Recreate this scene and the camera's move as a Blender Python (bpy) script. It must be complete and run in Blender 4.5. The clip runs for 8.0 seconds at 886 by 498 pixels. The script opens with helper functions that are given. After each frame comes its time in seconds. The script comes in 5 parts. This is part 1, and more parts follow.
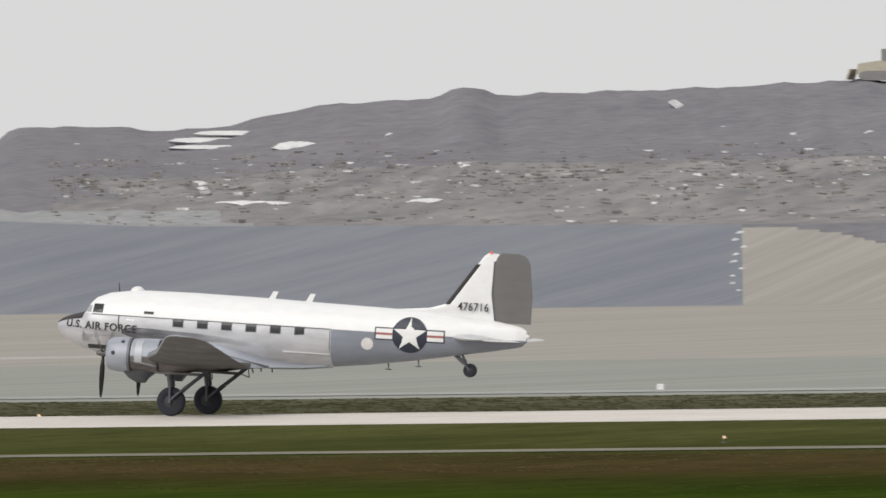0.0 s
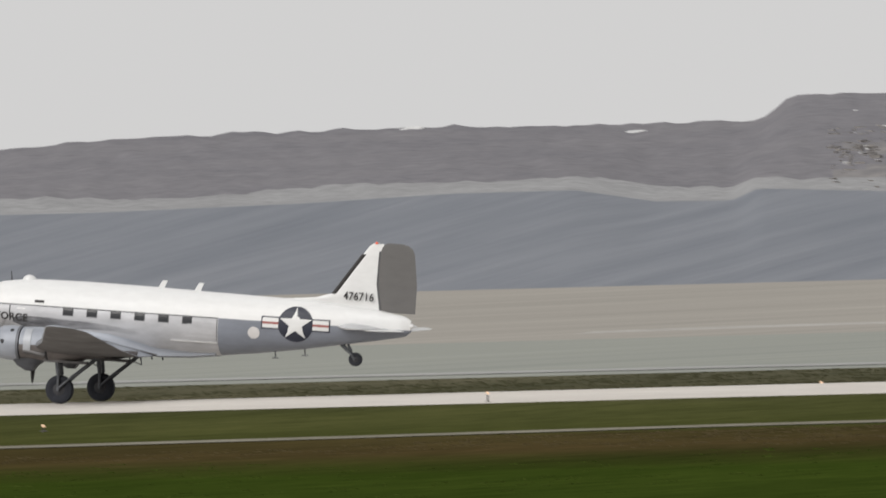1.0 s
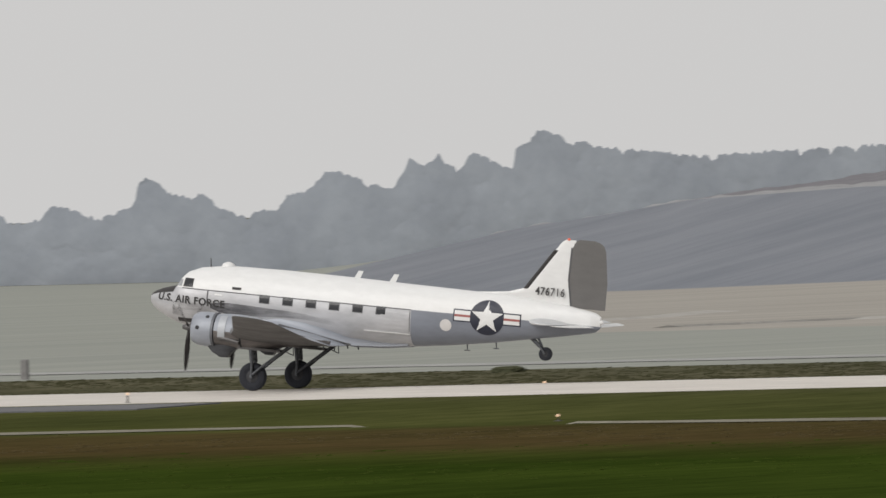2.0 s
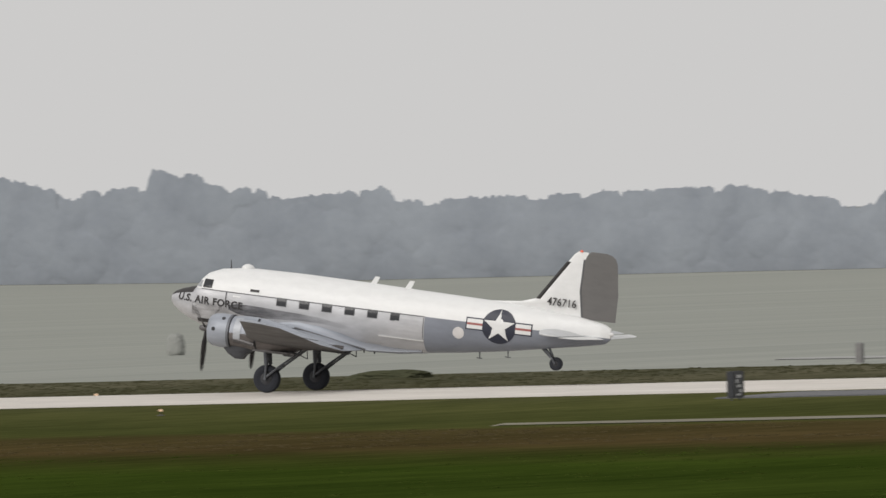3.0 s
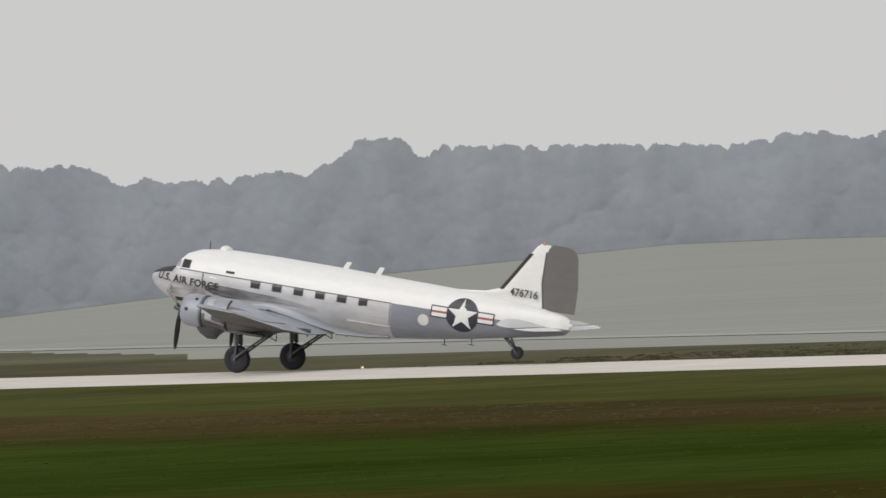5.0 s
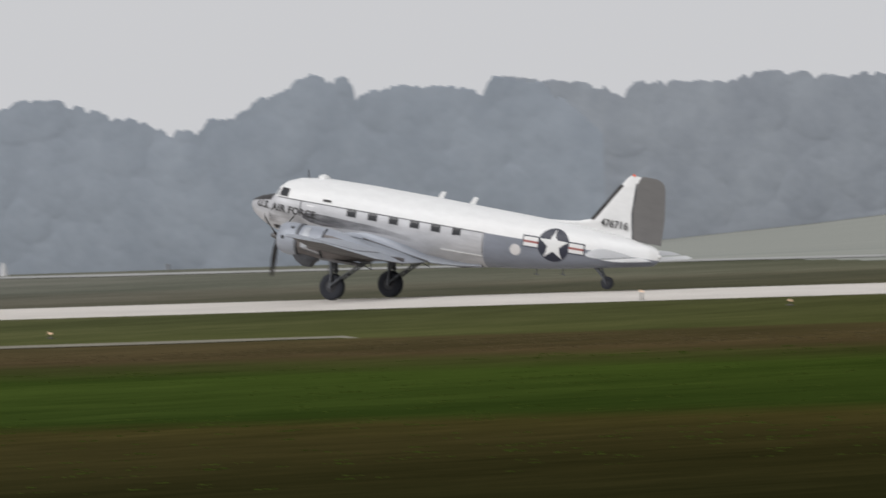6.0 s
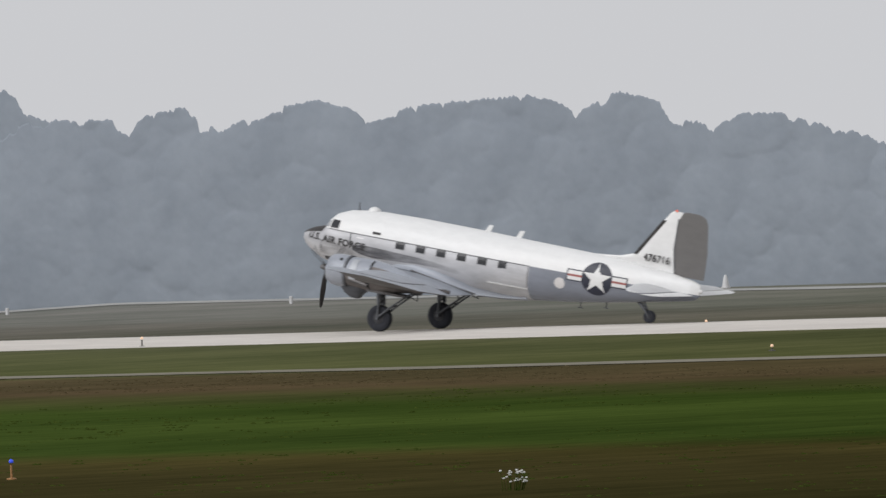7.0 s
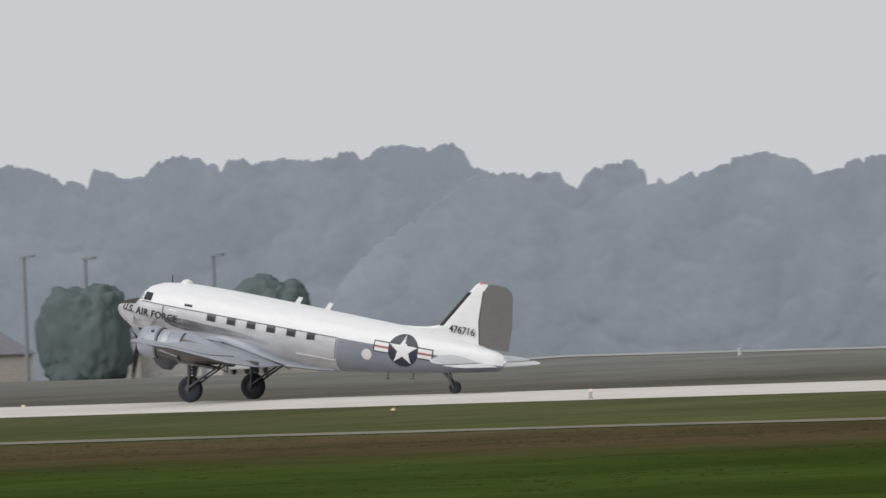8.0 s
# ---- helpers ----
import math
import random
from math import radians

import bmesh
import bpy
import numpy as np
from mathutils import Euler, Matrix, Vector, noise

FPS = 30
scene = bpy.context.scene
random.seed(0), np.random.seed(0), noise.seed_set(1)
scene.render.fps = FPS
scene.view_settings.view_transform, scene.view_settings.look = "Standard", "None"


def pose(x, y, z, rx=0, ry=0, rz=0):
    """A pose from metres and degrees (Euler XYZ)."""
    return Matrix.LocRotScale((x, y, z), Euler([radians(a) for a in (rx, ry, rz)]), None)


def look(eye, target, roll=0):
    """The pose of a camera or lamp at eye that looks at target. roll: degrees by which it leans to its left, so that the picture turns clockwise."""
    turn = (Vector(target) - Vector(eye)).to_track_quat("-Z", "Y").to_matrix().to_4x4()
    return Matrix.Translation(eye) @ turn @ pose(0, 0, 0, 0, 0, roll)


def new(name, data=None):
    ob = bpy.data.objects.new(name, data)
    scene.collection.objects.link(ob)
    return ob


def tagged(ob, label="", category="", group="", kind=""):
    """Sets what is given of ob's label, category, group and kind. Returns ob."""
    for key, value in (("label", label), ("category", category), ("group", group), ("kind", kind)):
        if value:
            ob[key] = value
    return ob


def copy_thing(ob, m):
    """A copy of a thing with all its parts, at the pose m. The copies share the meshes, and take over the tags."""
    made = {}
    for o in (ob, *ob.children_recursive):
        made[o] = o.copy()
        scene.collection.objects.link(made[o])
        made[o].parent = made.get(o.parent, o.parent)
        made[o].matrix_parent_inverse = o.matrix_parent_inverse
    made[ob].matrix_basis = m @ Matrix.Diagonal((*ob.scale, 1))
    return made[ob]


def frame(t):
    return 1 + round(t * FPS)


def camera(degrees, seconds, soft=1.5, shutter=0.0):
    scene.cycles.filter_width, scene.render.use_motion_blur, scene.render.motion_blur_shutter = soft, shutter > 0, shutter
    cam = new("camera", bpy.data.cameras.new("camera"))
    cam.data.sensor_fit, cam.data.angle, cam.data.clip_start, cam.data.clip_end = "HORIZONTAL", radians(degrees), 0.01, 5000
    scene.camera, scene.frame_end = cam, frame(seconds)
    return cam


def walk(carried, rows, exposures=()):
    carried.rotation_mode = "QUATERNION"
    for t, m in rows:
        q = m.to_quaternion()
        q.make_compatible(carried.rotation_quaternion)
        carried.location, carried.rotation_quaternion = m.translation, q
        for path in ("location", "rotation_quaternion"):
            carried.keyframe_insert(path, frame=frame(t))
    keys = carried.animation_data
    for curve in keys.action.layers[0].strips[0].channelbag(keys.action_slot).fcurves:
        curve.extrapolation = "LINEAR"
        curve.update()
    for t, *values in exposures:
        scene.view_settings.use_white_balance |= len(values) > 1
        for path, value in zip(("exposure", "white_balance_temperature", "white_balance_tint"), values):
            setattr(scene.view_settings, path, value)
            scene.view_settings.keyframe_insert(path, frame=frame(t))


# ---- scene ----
# ---- camera ----
EYE = (0.0, 0.0, 8.7)          # stands on a rise south of the runway
cam = camera(1.99625, 8.0, soft=1.5, shutter=0.12)


def aim(az, el):
    """A far point in a direction: degrees to the left of +y, degrees above level."""
    a, e = radians(az), radians(el)
    return (EYE[0] - 1000 * math.sin(a), EYE[1] + 1000 * math.cos(a), EYE[2] + 1000 * math.tan(e))


AIM = [
    (0, 14.22415, -0.13489, -0.7629),
    (0.1, 14.39365, -0.10559, -0.8506),
    (0.2, 14.61909, -0.09091, -0.9383),
    (0.3, 14.86426, -0.07579, -1.0261),
    (0.4, 15.13479, -0.08576, -1.1138),
    (0.5, 15.34881, -0.13786, -1.2015),
    (0.6, 15.53611, -0.24624, -1.2834),
    (0.7, 15.67477, -0.27859, -1.3654),
    (0.8, 15.79624, -0.27036, -1.4473),
    (0.9, 15.85933, -0.22786, -1.5293),
    (1, 15.98292, -0.17372, -1.6112),
    (1.1, 16.17321, -0.09227, -1.5985),
    (1.2, 16.40001, -0.05610, -1.5859),
    (2.3, 18.76830, -0.18569, -1.4035),
    (2.4, 18.84644, -0.14264, -1.3621),
    (2.5, 19.00146, -0.11823, -1.3207),
    (2.6, 19.22741, -0.11867, -1.3566),
    (2.7, 19.46872, -0.14953, -1.3925),
    (2.8, 19.72946, -0.16438, -1.4285),
    (2.9, 20.01473, -0.16304, -1.4644),
    (3, 20.23258, -0.17360, -1.5003),
    (3.1, 20.43915, -0.17404, -1.4961),
    (3.2, 20.63449, -0.16959, -1.4919),
    (3.3, 20.83430, -0.17016, -1.4876),
    (3.4, 21.04344, -0.16532, -1.4834),
    (3.5, 21.24663, -0.16061, -1.4792),
    (3.6, 21.45996, -0.16065, -1.5002),
    (3.7, 21.66232, -0.16608, -1.5211),
    (3.8, 21.85372, -0.17691, -1.5421),
    (3.9, 22.04403, -0.17743, -1.5630),
    (4, 22.21309, -0.18365, -1.5840),
    (4.1, 22.34941, -0.19410, -1.6003),
    (4.2, 22.47948, -0.19443, -1.6166),
    (4.3, 22.63990, -0.20418, -1.6330),
    (4.4, 22.80963, -0.20850, -1.6493),
    (4.5, 22.98370, -0.21267, -1.6656),
    (4.6, 23.13305, -0.21880, -1.6813),
    (4.7, 23.27614, -0.21480, -1.6970),
    (5.8, 24.87964, -0.36965, -1.9409),
    (5.9, 25.16845, -0.39637, -1.9422),
    (6, 25.43892, -0.36189, -1.9434),
    (6.1, 25.74755, -0.29459, -1.9676),
    (6.2, 25.97409, -0.26087, -1.9918),
    (6.3, 26.15369, -0.23386, -2.0159),
    (6.4, 26.32767, -0.21729, -2.0401),
    (6.5, 26.50633, -0.21081, -2.0643),
    (6.6, 26.72391, -0.20398, -2.0025),
    (6.7, 26.90007, -0.21411, -1.9407),
    (6.8, 27.02927, -0.23095, -1.8789),
    (6.9, 27.02968, -0.27226, -1.8314),
    (7, 27.06424, -0.28136, -1.7839),
    (7.1, 27.10088, -0.27935, -1.8080),
    (7.2, 27.22911, -0.26934, -1.8321),
    (7.3, 27.39716, -0.24251, -1.8561),
    (7.4, 27.57448, -0.21018, -1.8802),
    (7.5, 27.70569, -0.21021, -1.9043),
    (7.6, 27.81612, -0.19001, -1.9284),
    (7.7, 27.86330, -0.15138, -1.9524),
    (7.8, 27.89491, -0.13392, -1.9765),
    (7.9, 27.92604, -0.12685, -2.0005),
    (8, 28.07002, -0.13130, -2.0246),
]
walk(cam, [(t, look(EYE, aim(a, e), r)) for t, a, e, r in AIM],
     [(0, 0.21, 6460, 10), (0.6, 0.15, 6470, 10), (1.2, 0.06, 6490, 10), (2.3, 0, 6520, 10), (4.7, 0, 6520, 10), (6.0, 0, 6280, 11), (8.0, 0, 6250, 11)])

# ---- world, sun ----
world = bpy.data.worlds.new("sky")
scene.world = world
world.use_nodes = True
wn, wl = world.node_tree.nodes, world.node_tree.links
wn.clear()
w_out = wn.new("ShaderNodeOutputWorld")
sky = wn.new("ShaderNodeTexSky")
sky.sky_type = "NISHITA"
sky.sun_disc = False
sky.sun_elevation = radians(34)
sky.sun_rotation = radians(205)
sky.air_density, sky.dust_density, sky.ozone_density = 1.0, 6.0, 1.0
w_hs = wn.new("ShaderNodeHueSaturation")
w_hs.inputs["Saturation"].default_value = 0.12
w_sky = wn.new("ShaderNodeBackground")
w_sky.inputs["Strength"].default_value = 0.02
w_cloud = wn.new("ShaderNodeBackground")      # the even layer of cloud
w_cloud.inputs["Color"].default_value = (0.60, 0.595, 0.59, 1)
w_cloud.inputs["Strength"].default_value = 1.0
w_add = wn.new("ShaderNodeAddShader")
wl.new(sky.outputs["Color"], w_hs.inputs["Color"])
wl.new(w_hs.outputs["Color"], w_sky.inputs["Color"])
wl.new(w_sky.outputs["Background"], w_add.inputs[0])
wl.new(w_cloud.outputs["Background"], w_add.inputs[1])
wl.new(w_add.outputs["Shader"], w_out.inputs["Surface"])

sun_data = bpy.data.lights.new("sun", "SUN")
sun_data.energy, sun_data.angle, sun_data.color = 1.7, radians(45), (1.0, 0.97, 0.93)
sun = new("sun", sun_data)
sun.matrix_world = look((0, 0, 100), (55, 137, 0))


# ---- materials ----
def shader(name, rough=0.6, metal=0.0, spec=0.5):
    m = bpy.data.materials.new(name)
    m.use_nodes = True
    b = m.node_tree.nodes["Principled BSDF"]
    b.inputs["Roughness"].default_value = rough
    b.inputs["Metallic"].default_value = metal
    b.inputs["Specular IOR Level"].default_value = spec
    return m, b


def noise_node(m, scale, detail=4.0, rough=0.55, stretch=(1, 1, 1), space="Object"):
    nt = m.node_tree
    tc = nt.nodes.new("ShaderNodeTexCoord")
    mp = nt.nodes.new("ShaderNodeMapping")
    mp.inputs["Scale"].default_value = stretch
    no = nt.nodes.new("ShaderNodeTexNoise")
    no.inputs["Scale"].default_value = scale
    no.inputs["Detail"].default_value = detail
    no.inputs["Roughness"].default_value = rough
    nt.links.new(tc.outputs[space], mp.inputs["Vector"])
    nt.links.new(mp.outputs["Vector"], no.inputs["Vector"])
    return no.outputs["Fac"]


def ramp(m, fac, stops):
    r = m.node_tree.nodes.new("ShaderNodeValToRGB")
    while len(r.color_ramp.elements) < len(stops):
        r.color_ramp.elements.new(0.5)
    for el, (p, c) in zip(r.color_ramp.elements, stops):
        el.position, el.color = p, (*c, 1)
    m.node_tree.links.new(fac, r.inputs["Fac"])
    return r.outputs["Color"]


def blend(m, fac, a, b, kind="MIX"):
    x = m.node_tree.nodes.new("ShaderNodeMix")
    x.data_type, x.blend_type = "RGBA", kind
    for sock, v in ((x.inputs["Factor"], fac), (x.inputs["A"], a), (x.inputs["B"], b)):
        if isinstance(v, (int, float)):
            sock.default_value = v
        elif isinstance(v, tuple):
            sock.default_value = (*v, 1)
        else:
            m.node_tree.links.new(v, sock)
    return x.outputs["Result"]


def bump(m, b, fac, strength=0.3, distance=0.02):
    n = m.node_tree.nodes.new("ShaderNodeBump")
    n.inputs["Strength"].default_value, n.inputs["Distance"].default_value = strength, distance
    m.node_tree.links.new(fac, n.inputs["Height"])
    m.node_tree.links.new(n.outputs["Normal"], b.inputs["Normal"])


def mottled(name, dark, light, scale, fine, rough=0.8, metal=0.0, spec=0.3, stretch=(1, 1, 1), relief=0.3, dist=0.02):
    """A surface that varies at two scales between two colours."""
    m, b = shader(name, rough, metal, spec)
    big = noise_node(m, scale, 4, 0.6, stretch)
    small = noise_node(m, fine, 3, 0.6, stretch)
    c1 = ramp(m, big, [(0.3, dark), (0.7, light)])
    c2 = ramp(m, small, [(0.3, tuple(0.75 * v for v in dark)), (0.72, tuple(min(1, 1.15 * v) for v in light))])
    m.node_tree.links.new(blend(m, 0.45, c1, c2), b.inputs["Base Color"])
    if relief:
        bump(m, b, small, relief, dist)
    return m


def plain(name, colour, rough=0.5, metal=0.0, wear=0.12, scale=3.0, spec=0.5):
    """Paint or metal with faint streaks and dirt."""
    m, b = shader(name, rough, metal, spec)
    n = noise_node(m, scale, 5, 0.6, (0.6, 1, 1.6))
    lo = tuple(v * (1 - wear) for v in colour)
    hi = tuple(min(1, v * (1 + 0.4 * wear)) for v in colour)
    m.node_tree.links.new(ramp(m, n, [(0.3, lo), (0.65, hi)]), b.inputs["Base Color"])
    return m


def glow(name, colour, strength):
    m, b = shader(name, 0.3)
    b.inputs["Base Color"].default_value = (*colour, 1)
    b.inputs["Emission Color"].default_value = (*colour, 1)
    b.inputs["Emission Strength"].default_value = strength
    return m


def banded_grass(name):
    """Mown grass, weedy where it is not mown: bands that run along the runway, with ragged borders and painted haze far
    off.
    """
    m, b = shader(name, 1.0, 0, 0.0)
    nt = m.node_tree
    tc = nt.nodes.new("ShaderNodeTexCoord")
    sep = nt.nodes.new("ShaderNodeSeparateXYZ")
    nt.links.new(tc.outputs["Object"], sep.inputs["Vector"])
    wob = noise_node(m, 0.035, 6, 0.7, (0.35, 1, 1))
    mul = nt.nodes.new("ShaderNodeMath")
    mul.operation = "MULTIPLY_ADD"
    nt.links.new(wob, mul.inputs[0])
    mul.inputs[1].default_value = 34.0
    nt.links.new(sep.outputs["Y"], mul.inputs[2])
    rng = nt.nodes.new("ShaderNodeMapRange")
    rng.inputs["From Min"].default_value, rng.inputs["From Max"].default_value = 517.0, 1317.0
    nt.links.new(mul.outputs["Value"], rng.inputs["Value"])
    def at(y):
        return (y - 500) / 800
    # nearest tones darkened for the view's dim lower edge, farthest paled for haze
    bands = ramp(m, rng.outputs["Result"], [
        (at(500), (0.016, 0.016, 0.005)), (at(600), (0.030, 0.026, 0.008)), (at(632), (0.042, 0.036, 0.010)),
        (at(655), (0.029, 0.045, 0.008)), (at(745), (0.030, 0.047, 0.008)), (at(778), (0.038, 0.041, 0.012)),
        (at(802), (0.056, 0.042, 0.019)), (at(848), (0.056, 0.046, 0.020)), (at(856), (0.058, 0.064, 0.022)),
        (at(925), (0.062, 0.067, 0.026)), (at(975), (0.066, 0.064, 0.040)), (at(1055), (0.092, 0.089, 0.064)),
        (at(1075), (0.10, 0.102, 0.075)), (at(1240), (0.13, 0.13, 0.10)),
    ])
    patch = noise_node(m, 0.09, 6, 0.65, (0.45, 0.16, 1))
    tuft = noise_node(m, 1.4, 5, 0.7, (0.8, 0.10, 1))
    c = blend(m, 0.8, bands, ramp(m, patch, [(0.32, (0.62, 0.66, 0.6)), (0.68, (1.35, 1.28, 1.25))]), "MULTIPLY")
    c = blend(m, 0.7, c, ramp(m, tuft, [(0.3, (0.6, 0.65, 0.55)), (0.7, (1.4, 1.35, 1.3))]), "MULTIPLY")
    # paler, bluer grass to the west of a slanting line, placed to fit the camera's view
    slant = nt.nodes.new("ShaderNodeMath")
    slant.operation = "MULTIPLY_ADD"
    slant.inputs[1].default_value = 0.5
    nt.links.new(mul.outputs["Value"], slant.inputs[0])
    nt.links.new(sep.outputs["X"], slant.inputs[2])
    west = nt.nodes.new("ShaderNodeMapRange")
    west.inputs["From Min"].default_value, west.inputs["From Max"].default_value = 55.0, -15.0
    nt.links.new(slant.outputs["Value"], west.inputs["Value"])
    c = blend(m, west.outputs["Result"], c, blend(m, 1.0, c, (1.37, 1.38, 1.8), "MULTIPLY"))
    nt.links.new(c, b.inputs["Base Color"])
    bump(m, b, tuft, 0.5, 0.15)
    return m


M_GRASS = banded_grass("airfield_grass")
# field, meadow and landfill soil colours are paled for distance haze
M_FIELD = mottled("dry_field", (0.292, 0.276, 0.250), (0.346, 0.325, 0.292), 0.02, 0.2, 0.95, 0, 0.0, (4.0, 0.04, 0.2), 0)
M_MEADOW = mottled("haze_paled_meadow", (0.258, 0.268, 0.246), (0.294, 0.300, 0.270), 0.02, 0.16, 0.95, 0, 0.0, (5.0, 0.03, 0.2), 0)


def furrowed(name, dark, light, turn):
    """Sheeting with long slanting folds."""
    m, b = shader(name, 0.75, 0, 0.1)
    nt = m.node_tree
    tc = nt.nodes.new("ShaderNodeTexCoord")
    rot = nt.nodes.new("ShaderNodeMapping")
    rot.inputs["Rotation"].default_value = (0, 0, radians(-turn))
    squash = nt.nodes.new("ShaderNodeMapping")
    squash.inputs["Scale"].default_value = (0.02, 0.28, 0.05)
    folds = nt.nodes.new("ShaderNodeTexNoise")
    folds.inputs["Scale"].default_value, folds.inputs["Detail"].default_value = 1.0, 5.0
    nt.links.new(tc.outputs["Object"], rot.inputs["Vector"])
    nt.links.new(rot.outputs["Vector"], squash.inputs["Vector"])
    nt.links.new(squash.outputs["Vector"], folds.inputs["Vector"])
    stain = noise_node(m, 0.06, 5, 0.6, (1, 0.3, 1))
    c1 = ramp(m, folds.outputs["Fac"], [(0.35, dark), (0.65, light)])
    c2 = ramp(m, stain, [(0.3, dark), (0.7, light)])
    nt.links.new(blend(m, 0.5, c1, c2), b.inputs["Base Color"])
    bump(m, b, folds.outputs["Fac"], 0.6, 1.2)
    return m


M_LINER = furrowed("slope_liner", (0.145, 0.157, 0.18), (0.20, 0.21, 0.232), 81)
M_LEDGE = mottled("pale_gravel_ledge", (0.235, 0.235, 0.24), (0.34, 0.34, 0.342), 0.08, 0.7, 0.9, 0, 0.0)
M_BANK = mottled("landfill_soil", (0.165, 0.162, 0.176), (0.215, 0.208, 0.218), 0.07, 0.6, 0.95, 0, 0.0)
M_RUBBLE = mottled("rubble_soil", (0.165, 0.163, 0.172), (0.285, 0.268, 0.258), 0.12, 0.5, 0.95, 0, 0.0, (1.0, 0.25, 1.6))
M_RUNWAY = mottled("runway_concrete", (0.50, 0.465, 0.425), (0.62, 0.585, 0.54), 0.15, 1.6, 0.9, 0, 0.1, (0.25, 1, 1), 0.1)
M_WOOD_GROUND = mottled("woodland_floor", (0.12, 0.12, 0.1), (0.17, 0.17, 0.14), 0.1, 1.0, 0.95, 0, 0.0)


def leafy(name, dark, light):
    """Thin leaves that let some light through."""
    m, b = shader(name, 0.8, 0, 0.0)
    nt = m.node_tree
    n = noise_node(m, 0.22, 5, 0.6)
    geo = nt.nodes.new("ShaderNodeNewGeometry")
    c1 = ramp(m, n, [(0.3, dark), (0.7, light)])
    c2 = ramp(m, geo.outputs["Random Per Island"], [(0.0, dark), (1.0, light)])
    c = blend(m, 0.30, c1, c2)
    nt.links.new(c, b.inputs["Base Color"])
    tr = nt.nodes.new("ShaderNodeBsdfTranslucent")
    nt.links.new(c, tr.inputs["Color"])
    mix = nt.nodes.new("ShaderNodeMixShader")
    mix.inputs["Fac"].default_value = 0.45
    nt.links.new(b.outputs["BSDF"], mix.inputs[1])
    nt.links.new(tr.outputs["BSDF"], mix.inputs[2])
    nt.links.new(mix.outputs["Shader"], nt.nodes["Material Output"].inputs["Surface"])
    return m


def canopy(name, dark, light):
    """Closed foliage of a wood: tone varies from tree to tree and from clump to clump."""
    m, b = shader(name, 0.95, 0, 0.0)
    trees = noise_node(m, 0.16, 2, 0.5, (1, 0.1, 0.7))
    clumps = noise_node(m, 0.9, 4, 0.6)
    c = blend(m, 0.4, ramp(m, trees, [(0.35, dark), (0.65, light)]), ramp(m, clumps, [(0.3, dark), (0.7, light)]))
    m.node_tree.links.new(c, b.inputs["Base Color"])
    return m


# foliage tones hold painted haze, strong in the woods, slight in the trees
M_FAR_LEAF = canopy("hazed_far_foliage", (0.202, 0.220, 0.246), (0.260, 0.281, 0.307))
M_MID_LEAF = canopy("hazed_mid_foliage", (0.210, 0.235, 0.267), (0.256, 0.283, 0.317))
M_NEAR_LEAF = canopy("hazed_tree_foliage", (0.090, 0.112, 0.113), (0.120, 0.146, 0.145))
M_BARK = mottled("bark", (0.10, 0.09, 0.08), (0.17, 0.155, 0.14), 1.0, 6.0, 0.9)
M_SHRUB = canopy("weed_foliage", (0.050, 0.053, 0.032), (0.068, 0.070, 0.042))


# ---- mesh helpers ----
def mesh_of(bm, name):
    bmesh.ops.recalc_face_normals(bm, faces=bm.faces)
    me = bpy.data.meshes.new(name)
    bm.to_mesh(me)
    bm.free()
    return me


def part(name, bm, material, parent=None, label="", smooth=False):
    """One mesh object from a bmesh (or mesh), under a thing or a part."""
    me = bm if isinstance(bm, bpy.types.Mesh) else mesh_of(bm, name)
    if not me.materials:
        me.materials.append(material)
    if smooth:
        for p in me.polygons:
            p.use_smooth = True
        me.set_sharp_from_angle(angle=radians(38))
    ob = new(name, me)
    if parent is not None:
        ob.parent = parent
    return tagged(ob, label)


def thing(name, label, category, group="", m=None):
    e = new(name)
    e.empty_display_size = 0.3
    if m is not None:
        e.matrix_world = m
    return tagged(e, label, category, group)


def box(bm, x0, x1, y0, y1, z0, z1, m=None):
    vs = [bm.verts.new((x, y, z)) for x in (x0, x1) for y in (y0, y1) for z in (z0, z1)]
    for q in ((0, 1, 3, 2), (4, 6, 7, 5), (0, 4, 5, 1), (2, 3, 7, 6), (0, 2, 6, 4), (1, 5, 7, 3)):
        bm.faces.new([vs[i] for i in q])
    if m is not None:
        bmesh.ops.transform(bm, matrix=m, verts=vs)
    return vs


def loft(bm, rings, closed=True, cap0=True, cap1=True):
    """Skin a row of rings of equal length."""
    vr = [[bm.verts.new(p) for p in r] for r in rings]
    n = len(vr[0])
    for a, b in zip(vr, vr[1:]):
        for i in range(n if closed else n - 1):
            j = (i + 1) % n
            bm.faces.new((a[i], a[j], b[j], b[i]))
    if cap0:
        bm.faces.new(vr[0][::-1])
    if cap1:
        bm.faces.new(vr[-1])
    return vr


def rod(bm, p, q, r0, r1=None, n=8):
    """A round bar from p to q."""
    p, q = Vector(p), Vector(q)
    r1 = r0 if r1 is None else r1
    t = (q - p).to_track_quat("Z", "Y").to_matrix()
    ring = [Vector((math.cos(2 * math.pi * i / n), math.sin(2 * math.pi * i / n), 0)) for i in range(n)]
    loft(bm, [[p + t @ (v * r0) for v in ring], [q + t @ (v * r1) for v in ring]])


def lathe(bm, prof, axis="y", n=32, centre=(0, 0, 0)):
    """Turn a profile of (along, radius) about an axis."""
    rings = []
    for a, r in prof:
        ring = []
        for i in range(n):
            c, s = r * math.cos(2 * math.pi * i / n), r * math.sin(2 * math.pi * i / n)
            v = {"x": (a, c, s), "y": (c, a, s), "z": (c, s, a)}[axis]
            ring.append(Vector(v) + Vector(centre))
        rings.append(ring)
    loft(bm, rings)


def table(rows):
    xs, ys = zip(*rows)
    return lambda v: float(np.interp(v, xs, ys))


